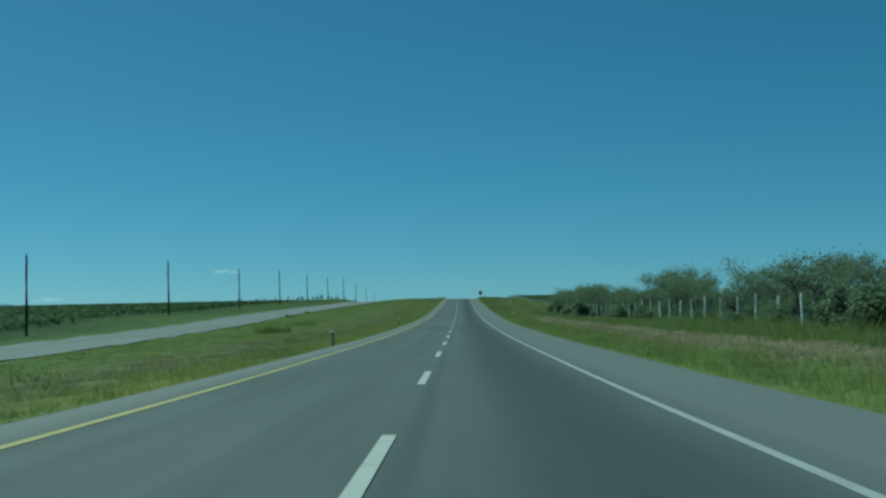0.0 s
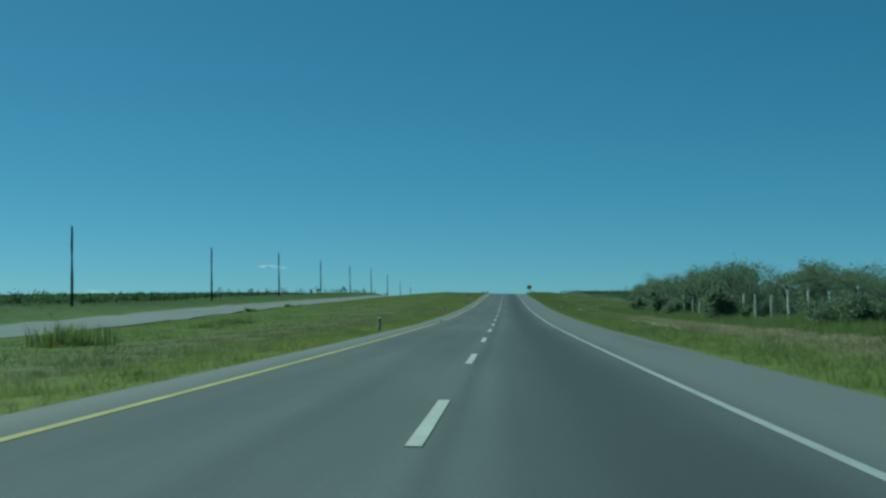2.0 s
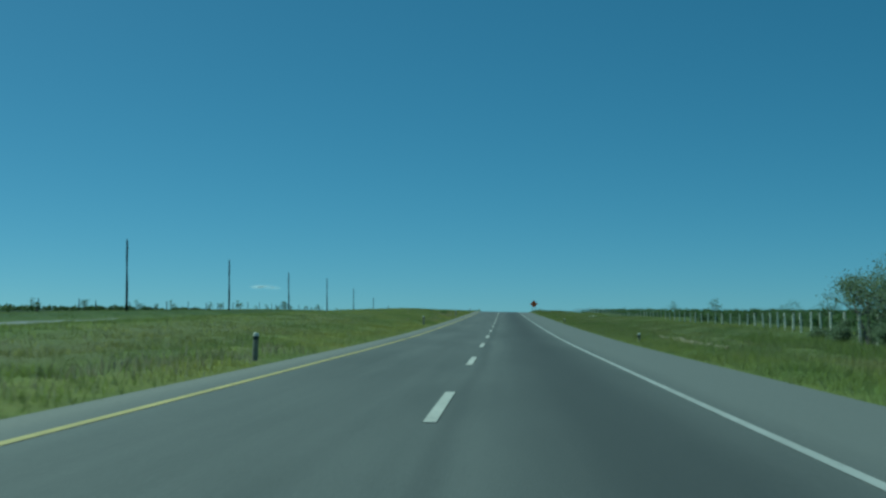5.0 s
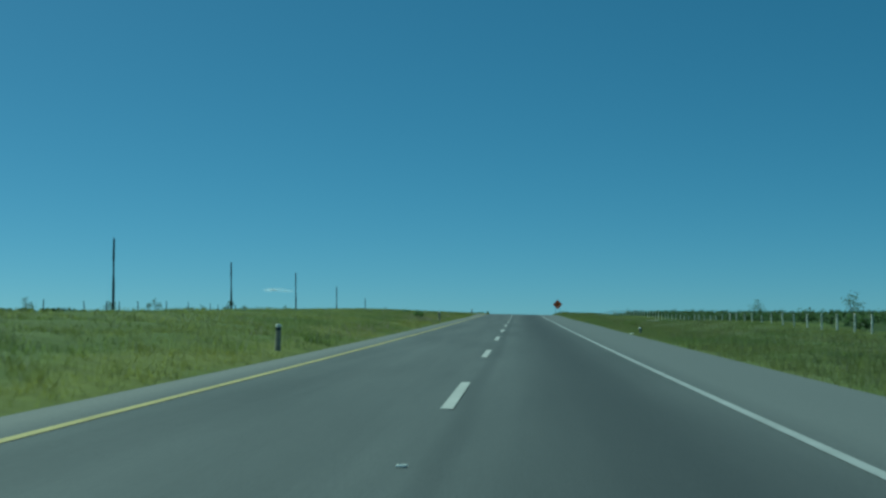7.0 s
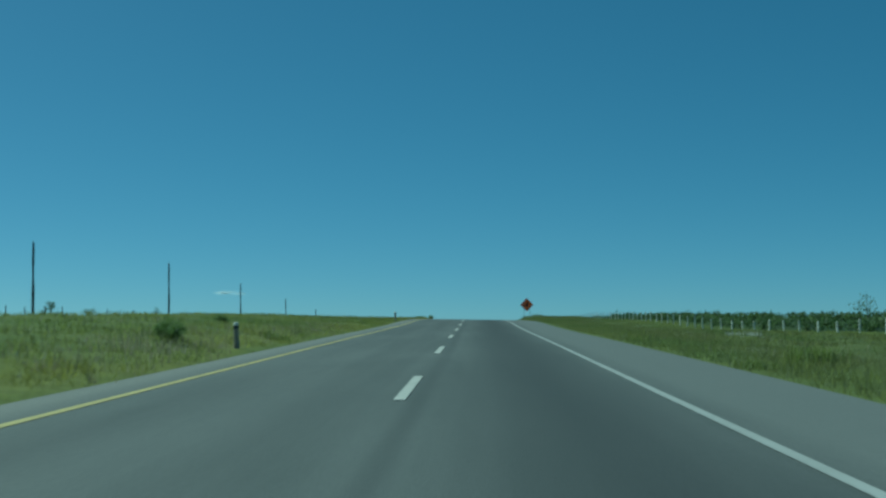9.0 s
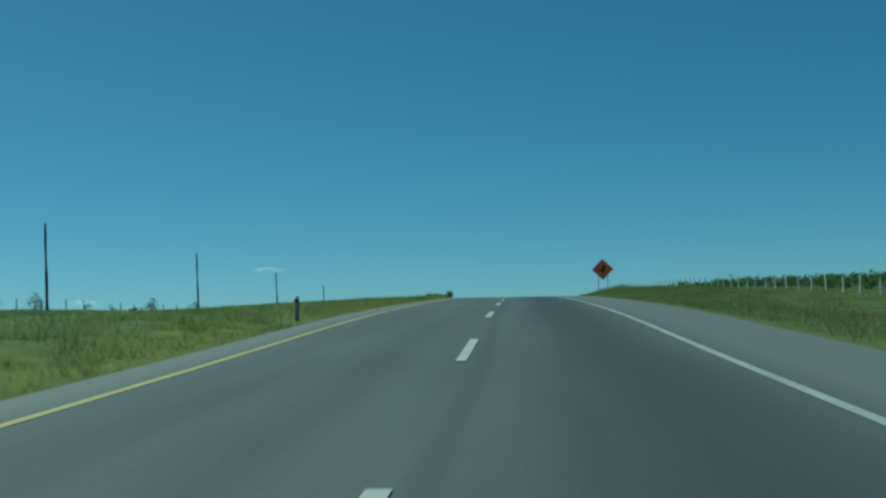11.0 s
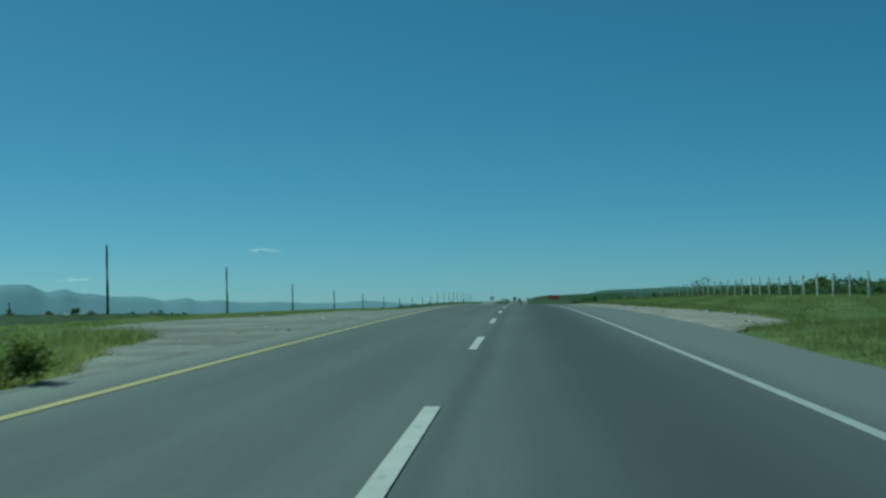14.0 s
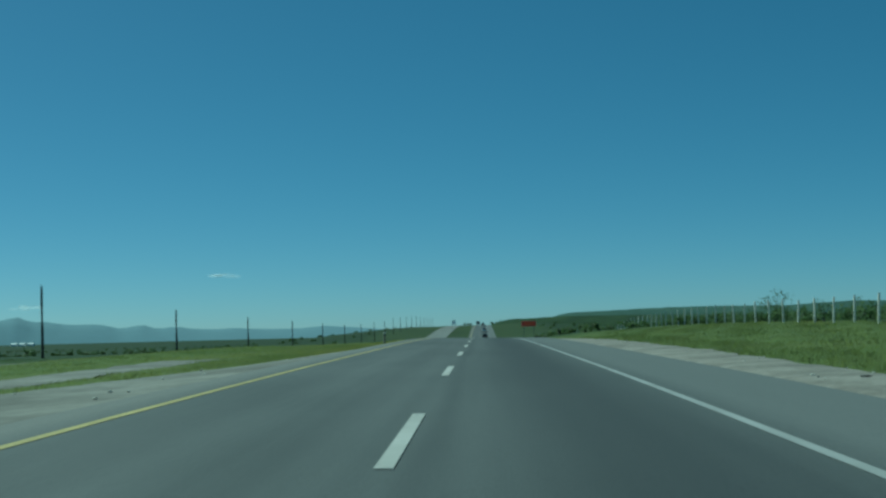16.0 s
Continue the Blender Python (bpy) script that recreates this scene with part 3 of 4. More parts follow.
# tall verge next to both pavement edges
for tag_, x0, x1, lab in (("l", ROAD_L - 4.6, ROAD_L - .12, "tall green and yellowing grass on the median verge"), ("r", ROAD_R + .15, ROAD_R + 4.2, "green verge grass beside the asphalt shoulder")):
    x, s = scatter(rng, x0, x1, -8, 540, 12, .55, -2.2)
    if tag_ == "l":                        # kept short round the marker posts
        free = np.ones(len(x), dtype=bool)
        for s0 in (44.7, 105.2, 164.9, 225.2, 285.3, 345.0, 527.5):
            free &= ~((np.abs(s - s0 + .6) < 1.3) & (x > -5.5))
        x, s = x[free], s[free]
    edge = np.abs(x - (ROAD_L if tag_ == "l" else ROAD_R))
    big = .5 + .5 * np.clip(clump_noise(x, s, .9, 4.0), -1, 1)
    h = (.16 + .07 * big + .05 * (tag_ == "r")) * (.7 + .3 * smooth(0, .6, edge)) * np.where(s > 412, .75, 1.0)
    blades("verge_grass", x, s, h, .011 + .006 * big, 9, M_GRASS, lab, 1, .8, 3 if tag_ == "l" else 4)
# the median and the slope up to the fence
for x0, x1, lab, sd in ((-23.5, ROAD_L - 4.4, "long grass over the broad median", 5), (ROAD_R + 4.0, 23, "long grass between the verge and the fence", 6), (-46, -34.2, "rough grass beside the opposite carriageway", 8)):
    x, s = scatter(rng, x0, x1, 5, 560, 6.0 if x0 > -30 else 2.6, .55, -2.2)
    big = .5 + .5 * np.clip(clump_noise(x, s, .5, 2.0), -1, 1)
    blades("meadow_grass", x, s, (.13 + .06 * big) * np.where((s > 412) & (x > -22), .7, 1.0), .020 + .008 * big, 8, M_GRASS, lab, 1, .9, sd, tuft=.28)
# the tall stand of grass before the turnout
x, s = scatter(rng, -10.5, ROAD_L - .15, 386, 431, 9, .55, -1.5)
blades("tall_grass", x, s, (.27 + .09 * np.clip(clump_noise(x, s, .8, 1.0), -1, 1)) * (.6 + .4 * smooth(-4.5, -5.6, x)), np.full(len(x), .016), 12, M_GRASS, "tall yellow-green grass at the end of the median", 1, .9, 14)
x, s = scatter(rng, 6.05, 14.0, 372, 425, 9, .55, -2.0)
blades("tall_grass", x, s, (.22 + .05 * np.clip(clump_noise(x, s, .8, 3.0), -1, 1)) * (.5 + .5 * smooth(6.0, 6.8, x)) * smooth(366, 384, s), np.full(len(x), .018), 11, M_GRASS, "tall green grass round the feet of the road sign", 1, .45, 15)
x, s = rng.uniform(6.9, 9.2, 150), rng.uniform(399, 410.2, 150)
blades("tall_grass", x, s, rng.uniform(.40, .62, 150), np.full(150, .018), 9, M_GRASS, "tall green grass standing before the legs of the sign", 2, .4, 23)
x, s = rng.normal(-5.95, .2, 14), rng.normal(427.1, .45, 14)
blades("tall_grass", x, s, np.full(14, .09), np.full(14, .03), 7, M_GRASS, "tuft of grass left on the gravel", 2, .6, 16)
x, s = np.concatenate([rng.normal(-10.0, .35, 12), rng.normal(-8.45, .25, 9), rng.normal(-9.6, .12, 5)]), np.concatenate([rng.normal(460.3, .25, 12), rng.normal(458.3, .2, 9), rng.normal(457.3, .1, 5)])
blades("tall_grass", x, s, np.full(26, .08), np.full(26, .02), 7, M_WEED, "small tufts of weeds growing through the gravel", 2, .7, 18)
# tall weeds on the bank below the fence
x, s = scatter(rng, 12.2, 15.6, 8, 200, 14, .4, -1.4)
blades("weeds", x, s, (.34 + .20 * np.clip(clump_noise(x, s, .7, 6.0), -1, 1) * (x > 12.8)) * np.where(s < 75, 1.5, 1.0), np.full(len(x), .022), 12, M_WEED, "tall dark green weeds on the bank below the fence", 1, .5, 17)
for xw, sw, hw in ((8.7, 283.2, .5), (8.9, 284.0, .42), (6.75, 280.5, .22), (7.3, 262.0, .25), (6.8, 236.0, .22), (7.2, 300.0, .28), (-4.95, 231.0, .26), (-5.2, 292.3, .26), (-5.1, 384.6, .4)):
    blades("weed", rng.normal(xw, .22, 16), rng.normal(sw, .3, 16), np.full(16, hw), np.full(16, .03), 9, M_WEED, "clump of dark green weeds in the verge", 2, .55, int(sw))
for xw, sw, hw, ww, n in ((-14.8, 92.6, 1.0, .65, 60), (-16.6, 126, .62, .6, 45), (-15.6, 116, .5, .6, 40), (-9.0, 63, .34, .6, 40)):
    blades("tall_weeds", rng.normal(xw, ww, n), rng.normal(sw, ww * 1.3, n), rng.uniform(.55, 1.0, n) * hw, np.full(n, .03), 14, M_GRASS, "tall loose grass-green weeds standing on the median", 2, .5, int(sw) + 3)
# a drier mown band towards the fence
x, s = scatter(rng, 9.6, 12.4, 8, 150, 16.0, .3, -1.6)
blades("dry_grass", x, s, np.full(len(x), .15), np.full(len(x), .022), 10, M_TAN, "low dry tan grass along the verge", 1, .7, 10)
# pale seed heads standing over the grass
x, s = scatter(rng, ROAD_L - 7, ROAD_L - .9, 0, 420, .5, .22, .75)
for xm, sm, wx, ws, n in ((-8.2, 126, .8, 4, 80), (-6.2, 158, .5, 6, 90), (-5.5, 167, .35, 4, 50), (-5.4, 248, .4, 8, 50), (-5.6, 279, .5, 5, 70), (-6.4, 283, .7, 6, 80), (-5.9, 302, .5, 7, 80), (-7.5, 366, 1.0, 9, 60)):
    x, s = np.concatenate([x, rng.normal(xm, wx, n)]), np.concatenate([s, rng.normal(sm, ws, n)])
x2, s2 = scatter(rng, ROAD_R + 1.0, ROAD_R + 6, 0, 400, .5, .25, .8)
x, s = np.concatenate([x, x2]), np.concatenate([s, s2])
blades("seed_grass", x, s, np.full(len(x), .27), np.full(len(x), .016), 7, M_SEED, "pale dry seed heads above the verge grass", 2, .5, 9)


x, s = np.concatenate([rng.normal(13.75, .25, 12), rng.normal(13.45, .2, 9)]), np.concatenate([rng.normal(314.6, .3, 12), rng.normal(309.6, .25, 9)])
blades("pale_weed", x, s, np.full(21, .26), np.full(21, .04), 5, M_PALE, "small pale flowering weeds near the fence", 2, .6, 19)


# ---- bushes and trees ----
def leaf_cloud(rng, centres, radii, n, size, squash=.8, fuzz=.3):
    """Small leaf triangles, in pairs, strewn through a group of lobes."""
    c = np.asarray(centres, dtype=float)
    r = np.asarray(radii, dtype=float)
    pick = rng.choice(len(c), n, p=r ** 2 / (r ** 2).sum())
    d = rng.normal(0, 1, (n, 3))
    d /= np.linalg.norm(d, axis=1)[:, None]
    rad = r[pick] * np.abs(rng.normal(.68, fuzz, n))
    p = c[pick] + d * rad[:, None] * np.array([1, 1, squash])
    u = rng.normal(0, 1, (n, 3))
    u /= np.linalg.norm(u, axis=1)[:, None]
    v = np.cross(u, rng.normal(0, 1, (n, 3)))
    v /= np.linalg.norm(v, axis=1)[:, None]
    sz = size * rng.uniform(.6, 1.4, n)[:, None]
    co = np.stack([p - u * sz, p + v * sz * .45, p + u * sz, p - v * sz * .45], 1)
    o = np.arange(n)[:, None] * 4
    tr = np.concatenate([o + np.array([[0, 1, 2]]), o + np.array([[0, 2, 3]])])
    return co.reshape(-1, 3), tr


def tree_proto(seed, height, spread, leaves, leaf=.13):
    """A many-stemmed thorn tree: leaning stems, limbs and a thin feathery crown."""
    rng = np.random.RandomState(seed)
    root = new("mesquite_tree")
    tb = bmesh.new()
    lobes, rad = [], []
    for k in range(rng.randint(3, 5)):
        a = rng.uniform(0, 6.28)
        lean = rng.uniform(.12, .42) * spread
        top = Vector((math.cos(a) * lean, math.sin(a) * lean, height * rng.uniform(.55, .72)))
        mid = top * .5 + Vector((rng.normal(0, .12), rng.normal(0, .12), 0))
        base = Vector((math.cos(a) * .12, math.sin(a) * .12, -.15))
        ring_tube(tb, [base, mid, top], [.10, .07, .035], 6)
        for j in range(6):
            b = rng.uniform(0, 6.28)
            start = mid.lerp(top, rng.uniform(.1, 1.0))
            end = start + Vector((math.cos(b), math.sin(b), rng.uniform(.25, .9))) * spread * rng.uniform(.22, .42)
            end.z = min(end.z, height * .93)
            ring_tube(tb, [start, start.lerp(end, .5) + Vector((0, 0, .08)), end], [.04, .028, .012], 5)
            lobes.append(tuple(end))
            rad.append(spread * rng.uniform(.09, .21))
        lobes.append(tuple(top + Vector((0, 0, height * .14))))
        rad.append(spread * rng.uniform(.10, .20))
    for k in range(3):
        a = rng.uniform(0, 6.28)
        lobes.append((math.cos(a) * spread * .3, math.sin(a) * spread * .3, height * rng.uniform(.2, .4)))
        rad.append(spread * rng.uniform(.16, .28))
    part("trunk", tb, M_BARK, root)
    co, tr = leaf_cloud(rng, lobes, rad, leaves, leaf, .8, .32)
    crown = new("crown", tri_mesh("crown", co, tr, M_LEAF))
    crown.parent = root
    return root


def bush_proto(seed, height, width, leaves, material, leaf=.07):
    rng = np.random.RandomState(seed)
    root = new("bush")
    tb = bmesh.new()
    lobes, rad = [], []
    for k in range(6):
        a = rng.uniform(0, 6.28)
        r = rng.uniform(.1, .33) * width
        e = Vector((math.cos(a) * r, math.sin(a) * r, height * rng.uniform(.3, .75)))
        ring_tube(tb, [(0, 0, -.1), e * .5, e], [.03, .02, .008], 5)
        lobes.append(tuple(e))
        rad.append(width * rng.uniform(.16, .27))
    part("stem", tb, M_BARK, root)
    co, tr = leaf_cloud(rng, lobes, rad, leaves, leaf)
    co[:, 2] = np.maximum(co[:, 2], .02)
    ob = new("foliage", tri_mesh("foliage", co, tr, material))
    ob.parent = root
    return root


def plant(protos, places, label, category, group, sink=.05):
    """Sets copies of the prototypes at (x, y, size) places."""
    rng = np.random.RandomState(len(places) + 11)
    for k, (x, y, f) in enumerate(places):
        m = pose(x, y, land1(x, y) - sink, 0, 0, rng.uniform(0, 360)) @ Matrix.Scale(f, 4)
        p = protos[k % len(protos)]
        c = copy_thing(p, pose(0, 0, 0))
        c.matrix_basis = m
        tagged(c, label, category, group)


def forget(obs):
    for o in obs:
        for c in list(o.children_recursive) + [o]:
            bpy.data.objects.remove(c)


TREES = [tree_proto(21, 4.6, 4.4, 6000, .058), tree_proto(22, 4.9, 4.8, 6400, .058), tree_proto(23, 4.0, 4.2, 5600, .058), tree_proto(24, 4.6, 3.8, 4600, .055), tree_proto(25, 3.4, 3.8, 5000, .058)]
rng = random.Random(5)
places = []
# the crowns that stand up along the fence: how far along, and how high
CROWNS = ((38, 2.3), (42.5, 3.1), (45, 3.2), (49.5, 3.5), (53, 3.6), (57.5, 3.3), (61, 3.8), (67, 2.2), (71, 2.3), (75.5, 2.9), (79.5, 3.8), (83, 4.2), (86, 4.2), (90.5, 2.9), (95, 2.6), (100, 2.4),
          (104, 2.5), (108, 2.6), (112.5, 3.1), (117, 3.2), (121.5, 3.3), (129.5, 3.5), (133, 4.1), (136.5, 3.9), (141, 3.3), (145, 3.6), (149, 4.1), (153, 3.9), (157, 4.1), (163.5, 3.6), (168, 3.5), (172.5, 3.9), (177, 3.6), (182, 3.5), (186.5, 2.9), (191, 3.7))
TOPS = []
for tree in TREES:
    zs = [v.co.z for c in tree.children if c.name.startswith("crown") for v in c.data.vertices]
    TOPS.append(float(np.percentile(zs, 99.3)))
for y, h in CROWNS:
    places.append((17.2 + rng.uniform(-.5, .8), y, h / TOPS[len(places) % len(TREES)] * rng.uniform(.96, 1.03)))
y = 40.0
while y < 190:
    h = max(2.4, float(np.interp(y + 4, *zip(*CROWNS))))
    places.append((21.5 + rng.uniform(-1.0, 5), y, h / TOPS[len(places) % len(TREES)] * rng.uniform(.65, .85)))
    y += rng.uniform(4.0, 6.5)
plant(TREES, places, "feathery grey-green mesquite tree behind the fence", "tree", "trees behind the fence")
forget(TREES)

BUSHES = [bush_proto(31, 1.3, 1.9, 2600, M_LEAF, .055), bush_proto(32, 1.0, 1.7, 2200, M_LEAF, .055), bush_proto(33, 1.6, 1.8, 2600, M_LEAF, .055)]
places = []
for k in range(44):
    y = 24 + k * 3.9 + rng.uniform(-1.5, 1.5)
    places.append((17.0 + rng.uniform(-.9, 1.4), y, rng.uniform(.65, 1.25)))
plant(BUSHES, places, "low dark green thorn bush along the fence", "bush", "bushes along the fence")
places = []
for s0, s1 in ((22, 37), (45, 50), (54, 57), (81, 86), (98.5, 105), (121.5, 128.5), (146, 161), (170, 185), (190, 197)):
    y = s0
    while y < s1:
        places.append((14.7 + rng.uniform(-.5, .5) + max(0, y - 170) * .05, y, rng.uniform(.62, 1.05)))
        y += rng.uniform(1.3, 2.2)
plant(BUSHES, places, "green bush grown up between the fence posts", "bush", "bushes along the fence")
plant(BUSHES, [(14.2, 124, 1.75), (14.2, 127.5, 1.5), (14.2, 156.5, 1.6), (14.4, 97.5, 1.2), (14.3, 84, 1.3), (14.2, 175, 1.2), (14.3, 148.5, 1.3), (14.3, 102, 1.1), (14.0, 36, 1.3), (14.1, 33, 1.5), (15.6, 131, 1.1), (15.8, 135, 1.25), (15.6, 139.5, 1.0), (15.9, 143.5, 1.2), (15.6, 152, 1.15), (15.8, 164, 1.2), (15.7, 168, 1.0), (15.9, 172, 1.2), (16.0, 179, 1.15), (16.2, 183, 1.05)], "broad dark green bush growing over the fence line", "bush", "bushes along the fence")
plant(BUSHES, [(7.6, 612, .5), (9.0, 618, .6), (10.4, 609, .7), (12, 616, .8)], "green bush at the foot of the warning board", "bush", "bushes by the board")
plant(BUSHES, [(-9.0, 1330, 1.5), (-7.0, 1350, 1.7), (-12.0, 1345, 1.4), (8.5, 1300, 1.8), (11.0, 1310, 2.0), (13.5, 1295, 1.7), (16.5, 1320, 1.9), (19.5, 1300, 1.6)], "dark roadside tree on the distant rise", "tree", "trees on the distant rise")
forget(BUSHES)
BUSHES = [bush_proto(34, 1.1, 2.0, 2600, M_BUSH, .05), bush_proto(35, .9, 1.8, 2200, M_BUSH, .05)]
plant(BUSHES, [(-6.35, 284.2, .55), (-6.7, 285.2, .42), (-9.2, 303, .4)], "dark green bush in the median grass", "bush", "median bushes")
plant(BUSHES, [(-23.7, 163.5, .5), (-23.6, 165.5, .42), (-23.8, 184.0, .5), (-23.7, 186.5, .45)], "low dark bush at the edge of the opposite carriageway", "bush", "median bushes")
forget(BUSHES)
BUSHES = [bush_proto(38, 1.1, 2.0, 2600, M_WEED, .05), bush_proto(39, .9, 1.8, 2200, M_WEED, .05)]
plant(BUSHES, [(-5.1, 412.6, .62), (-5.75, 411.6, .55), (-6.5, 412.4, .5)], "fresh green bush at the end of the median grass", "bush", "median bushes")
forget(BUSHES)


def scrub(name, places, heights, leaves, leaf, material, label, seed):
    """Low bushes by the hundred, as one mass."""
    rng = np.random.RandomState(seed)
    cos, trs, o = [], [], 0
    for (x, s), h in zip(places, heights):
        z = land1(x, s)
        lob = [(x + rng.normal(0, h * .45), s + rng.normal(0, h * .6), z + h * rng.uniform(.25, .75)) for _ in range(4)]
        co, tr = leaf_cloud(rng, lob, [h * rng.uniform(.3, .5) for _ in lob], leaves, leaf, .8)
        cos.append(co)
        trs.append(tr + o)
        o += len(co)
    return tagged(new(name, tri_mesh(name, np.concatenate(cos), np.concatenate(trs), material)), label, "scrub", kind="stuff")


rng = np.random.RandomState(12)
pl, hs = [], []
for k in range(1300):                      # left, behind the line of poles
    s = rng.uniform(60, 330)
    x = -46 - 100 * rng.rand() ** 1.6
    pl.append((x, s))
    hs.append(rng.uniform(.9, 1.6) * (1.25 if rng.rand() < .08 else 1) * np.interp(s, [60, 170, 250, 330], [1.0, 1.0, .55, .3]))
scrub("scrub", pl, hs, 75, .16, M_SCRUB, "dark green desert scrub beyond the utility poles", 3)
pl, hs = [], []
for k in range(1500):                      # right, behind the fence
    s = rng.uniform(190, 620)
    x = fence_x(s) + 2.0 + 60 * rng.rand() ** 1.5
    pl.append((float(x), s))
    hs.append(rng.uniform(.75, 1.25) if s < 480 else rng.uniform(.9, 1.35))
scrub("scrub", pl, hs, 80, .14, M_SCRUB, "dense dark green scrub behind the concrete fence posts", 4)
pl, hs = [], []
for k in range(900):                       # the plain behind the rise
    s = 480 + 1100 * rng.rand() ** 1.4
    side = rng.rand() < .55
    x = (-50 - 330 * rng.rand()) if side else (26 + 240 * rng.rand())
    pl.append((x, s))
    hs.append(rng.uniform(.8, 1.5) * (1 if side else 1.25))
scrub("scrub", pl, hs, 70, .3, M_SCRUB, "dark green scrub spread over the plain", 5)
pl, hs = [], []
for k in range(420):                       # beyond the crest, close to the road on the right and along the poles on the left
    if k % 3:
        s, x = 572 + 300 * rng.rand() ** 1.3, 10 + 60 * rng.rand() ** 1.4
    else:
        s, x = 450 + 330 * rng.rand(), -47 - 70 * rng.rand() ** 1.3
    pl.append((x, s))
    hs.append(rng.uniform(.5, 1.0) * (1.0 if k % 3 else .6))
scrub("scrub", pl, hs, 60, .2, M_SCRUB, "low dark green scrub beyond the crest of the road", 6)
# thin taller shrubs along the old fence on the left, and over the right-hand scrub
THIN = [bush_proto(41, 2.0, 1.7, 260, M_SCRUB, .07), bush_proto(42, 2.4, 2.0, 320, M_SCRUB, .07)]
rr = random.Random(8)
plant(THIN, [(-44 - rr.uniform(0, 5), 175 + k * 9.5 + rr.uniform(-4, 4), rr.uniform(.5, 1.0)) for k in range(32)] + [(-40.8, 467.5, 1.0), (-44, 459, 1.2), (-44, 382, 1.3), (-43, 421, 1.0)],
      "thin dark shrub by the old wooden fence", "shrub", "shrubs by the old fence")
forget(THIN)
THIN = [bush_proto(43, 3.0, 2.6, 380, M_SCRUB, .07), bush_proto(44, 2.6, 2.2, 300, M_SCRUB, .07)]
plant(THIN, [(23.6, 551, 1.1), (24.5, 541, .75), (25, 535, .7), (23.8, 488, .7), (25, 494, .55), (29, 300, 1.2), (30, 345, 1.2), (34, 262, 1.3), (33, 275, 1.1)],
      "thin spindly shrub standing above the scrub", "shrub", "spindly shrubs")
forget(THIN)


# ---- posts, poles, signs ----
def concrete_post():
    bm = bmesh.new()
    box(bm, 0, 0, .62, .115, .11, 1.84, .02)
    for v in bm.verts:
        if v.co.z > 1.0:
            v.co.x *= .85
            v.co.y *= .85
    me = bpy.data.meshes.new("post")
    bm.to_mesh(me)
    bm.free()
    me.materials.append(M_POST)
    return me


def fence(name, xf, s0, s1, step, me, label, jitter, seed, skip=0.0, sunk=lambda s: 0.0):
    r = random.Random(seed)
    root = empty(name, 0, 0, 0, label, "fence")
    s = s0
    while s < s1:
        x, y = float(xf(s)) + r.uniform(-jitter, jitter), s + r.uniform(-.1, .1)
        if r.random() >= skip:
            p = new("post", me)
            p.parent = root
            p.matrix_basis = pose(x, y, land1(x, y) - sunk(s), r.uniform(-2, 2), r.uniform(-2.5, 2.5), r.uniform(-8, 8)) @ Matrix.Diagonal((1, 1, r.uniform(.96, 1.05), 1))
        s += step
    return root


fence("fence", fence_x, 19.5, 640, 4.0, concrete_post(), "long row of whitewashed concrete fence posts", .05, 3, 0.0, lambda s: float(bank(s)))


def wooden_post():
    bm = ring_tube(bmesh.new(), [(0, 0, -.3), (.02, .01, .6), (-.01, .03, 1.25)], [.065, .06, .045], 7)
    me = bpy.data.meshes.new("post")
    bm.to_mesh(me)
    bm.free()
    me.materials.append(M_POLE)
    return me


fence("old_fence", lambda s: -44.5, 180, 505, 5.6, wooden_post(), "old fence of crooked dark wooden posts", .25, 4, .25)


def utility_pole():
    root = new("utility_pole")
    part("shaft", ring_tube(bmesh.new(), [(0, 0, -.6), (.02, 0, 3.0), (0, .02, 6.0), (.03, 0, 8.0)], [.15, .135, .11, .085], 10), M_POLE, root)
    bm = bmesh.new()
    box(bm, .06, 0, 7.55, .05, .28, .07, .01)
    part("bracket", bm, M_STEEL, root)
    part("fuse_box", box(bmesh.new(), .10, 0, 7.15, .09, .10, .22, .02), M_STEEL, root)
    bm = ring_tube(bmesh.new(), [(.0, 0, 7.95), (.0, 0, 8.10), (0, 0, 8.2)], [.035, .05, .03], 8)
    part("insulator", bm, M_DELIN, root)
    return root


pole = utility_pole()
POLE_S = [56.0, 106.6, 162.4, 216.8, 267.0, 316.3, 366.8, 417.0, 467.0, 518.2, 568.2] + [618 + 50 * k for k in range(18)]
rr = random.Random(2)
for s in POLE_S:
    far_lift = 0.0 if s < 600 else .3
    tall = float(np.interp(s, [56, 107, 162, 217, 267, 316, 367, 417, 467, 518, 568, 618, 668, 750], [.99, .965, .945, .92, .965, .945, .895, .945, .94, .86, .85, .69, .72, .85]))
    c = copy_thing(pole, pose(-40.3, s, land1(-40.3, s) + far_lift, rr.uniform(-.5, .5), -.9 + rr.uniform(-.4, .4), rr.uniform(-4, 4)) @ Matrix.Diagonal((1, 1, tall, 1)))
    tagged(c, "tall dark weathered timber utility pole in the grass", "utility pole", "utility poles")
forget([pole])


def delineator():
    root = new("marker_post")
    part("shaft", ring_tube(bmesh.new(), [(0, 0, -.2), (0, 0, .3), (0, 0, .58)], [.074, .070, .067], 12), M_DELIN, root)
    part("reflector_band", ring_tube(bmesh.new(), [(0, 0, .58), (0, 0, .665)], [.069, .069], 12), M_BAND, root, "dark reflector band")
    part("cap", ring_tube(bmesh.new(), [(0, 0, .665), (0, 0, .71), (0, 0, .74), (0, 0, .748)], [.068, .067, .052, .02], 12), M_CAP, root, "white painted cap")
    return root


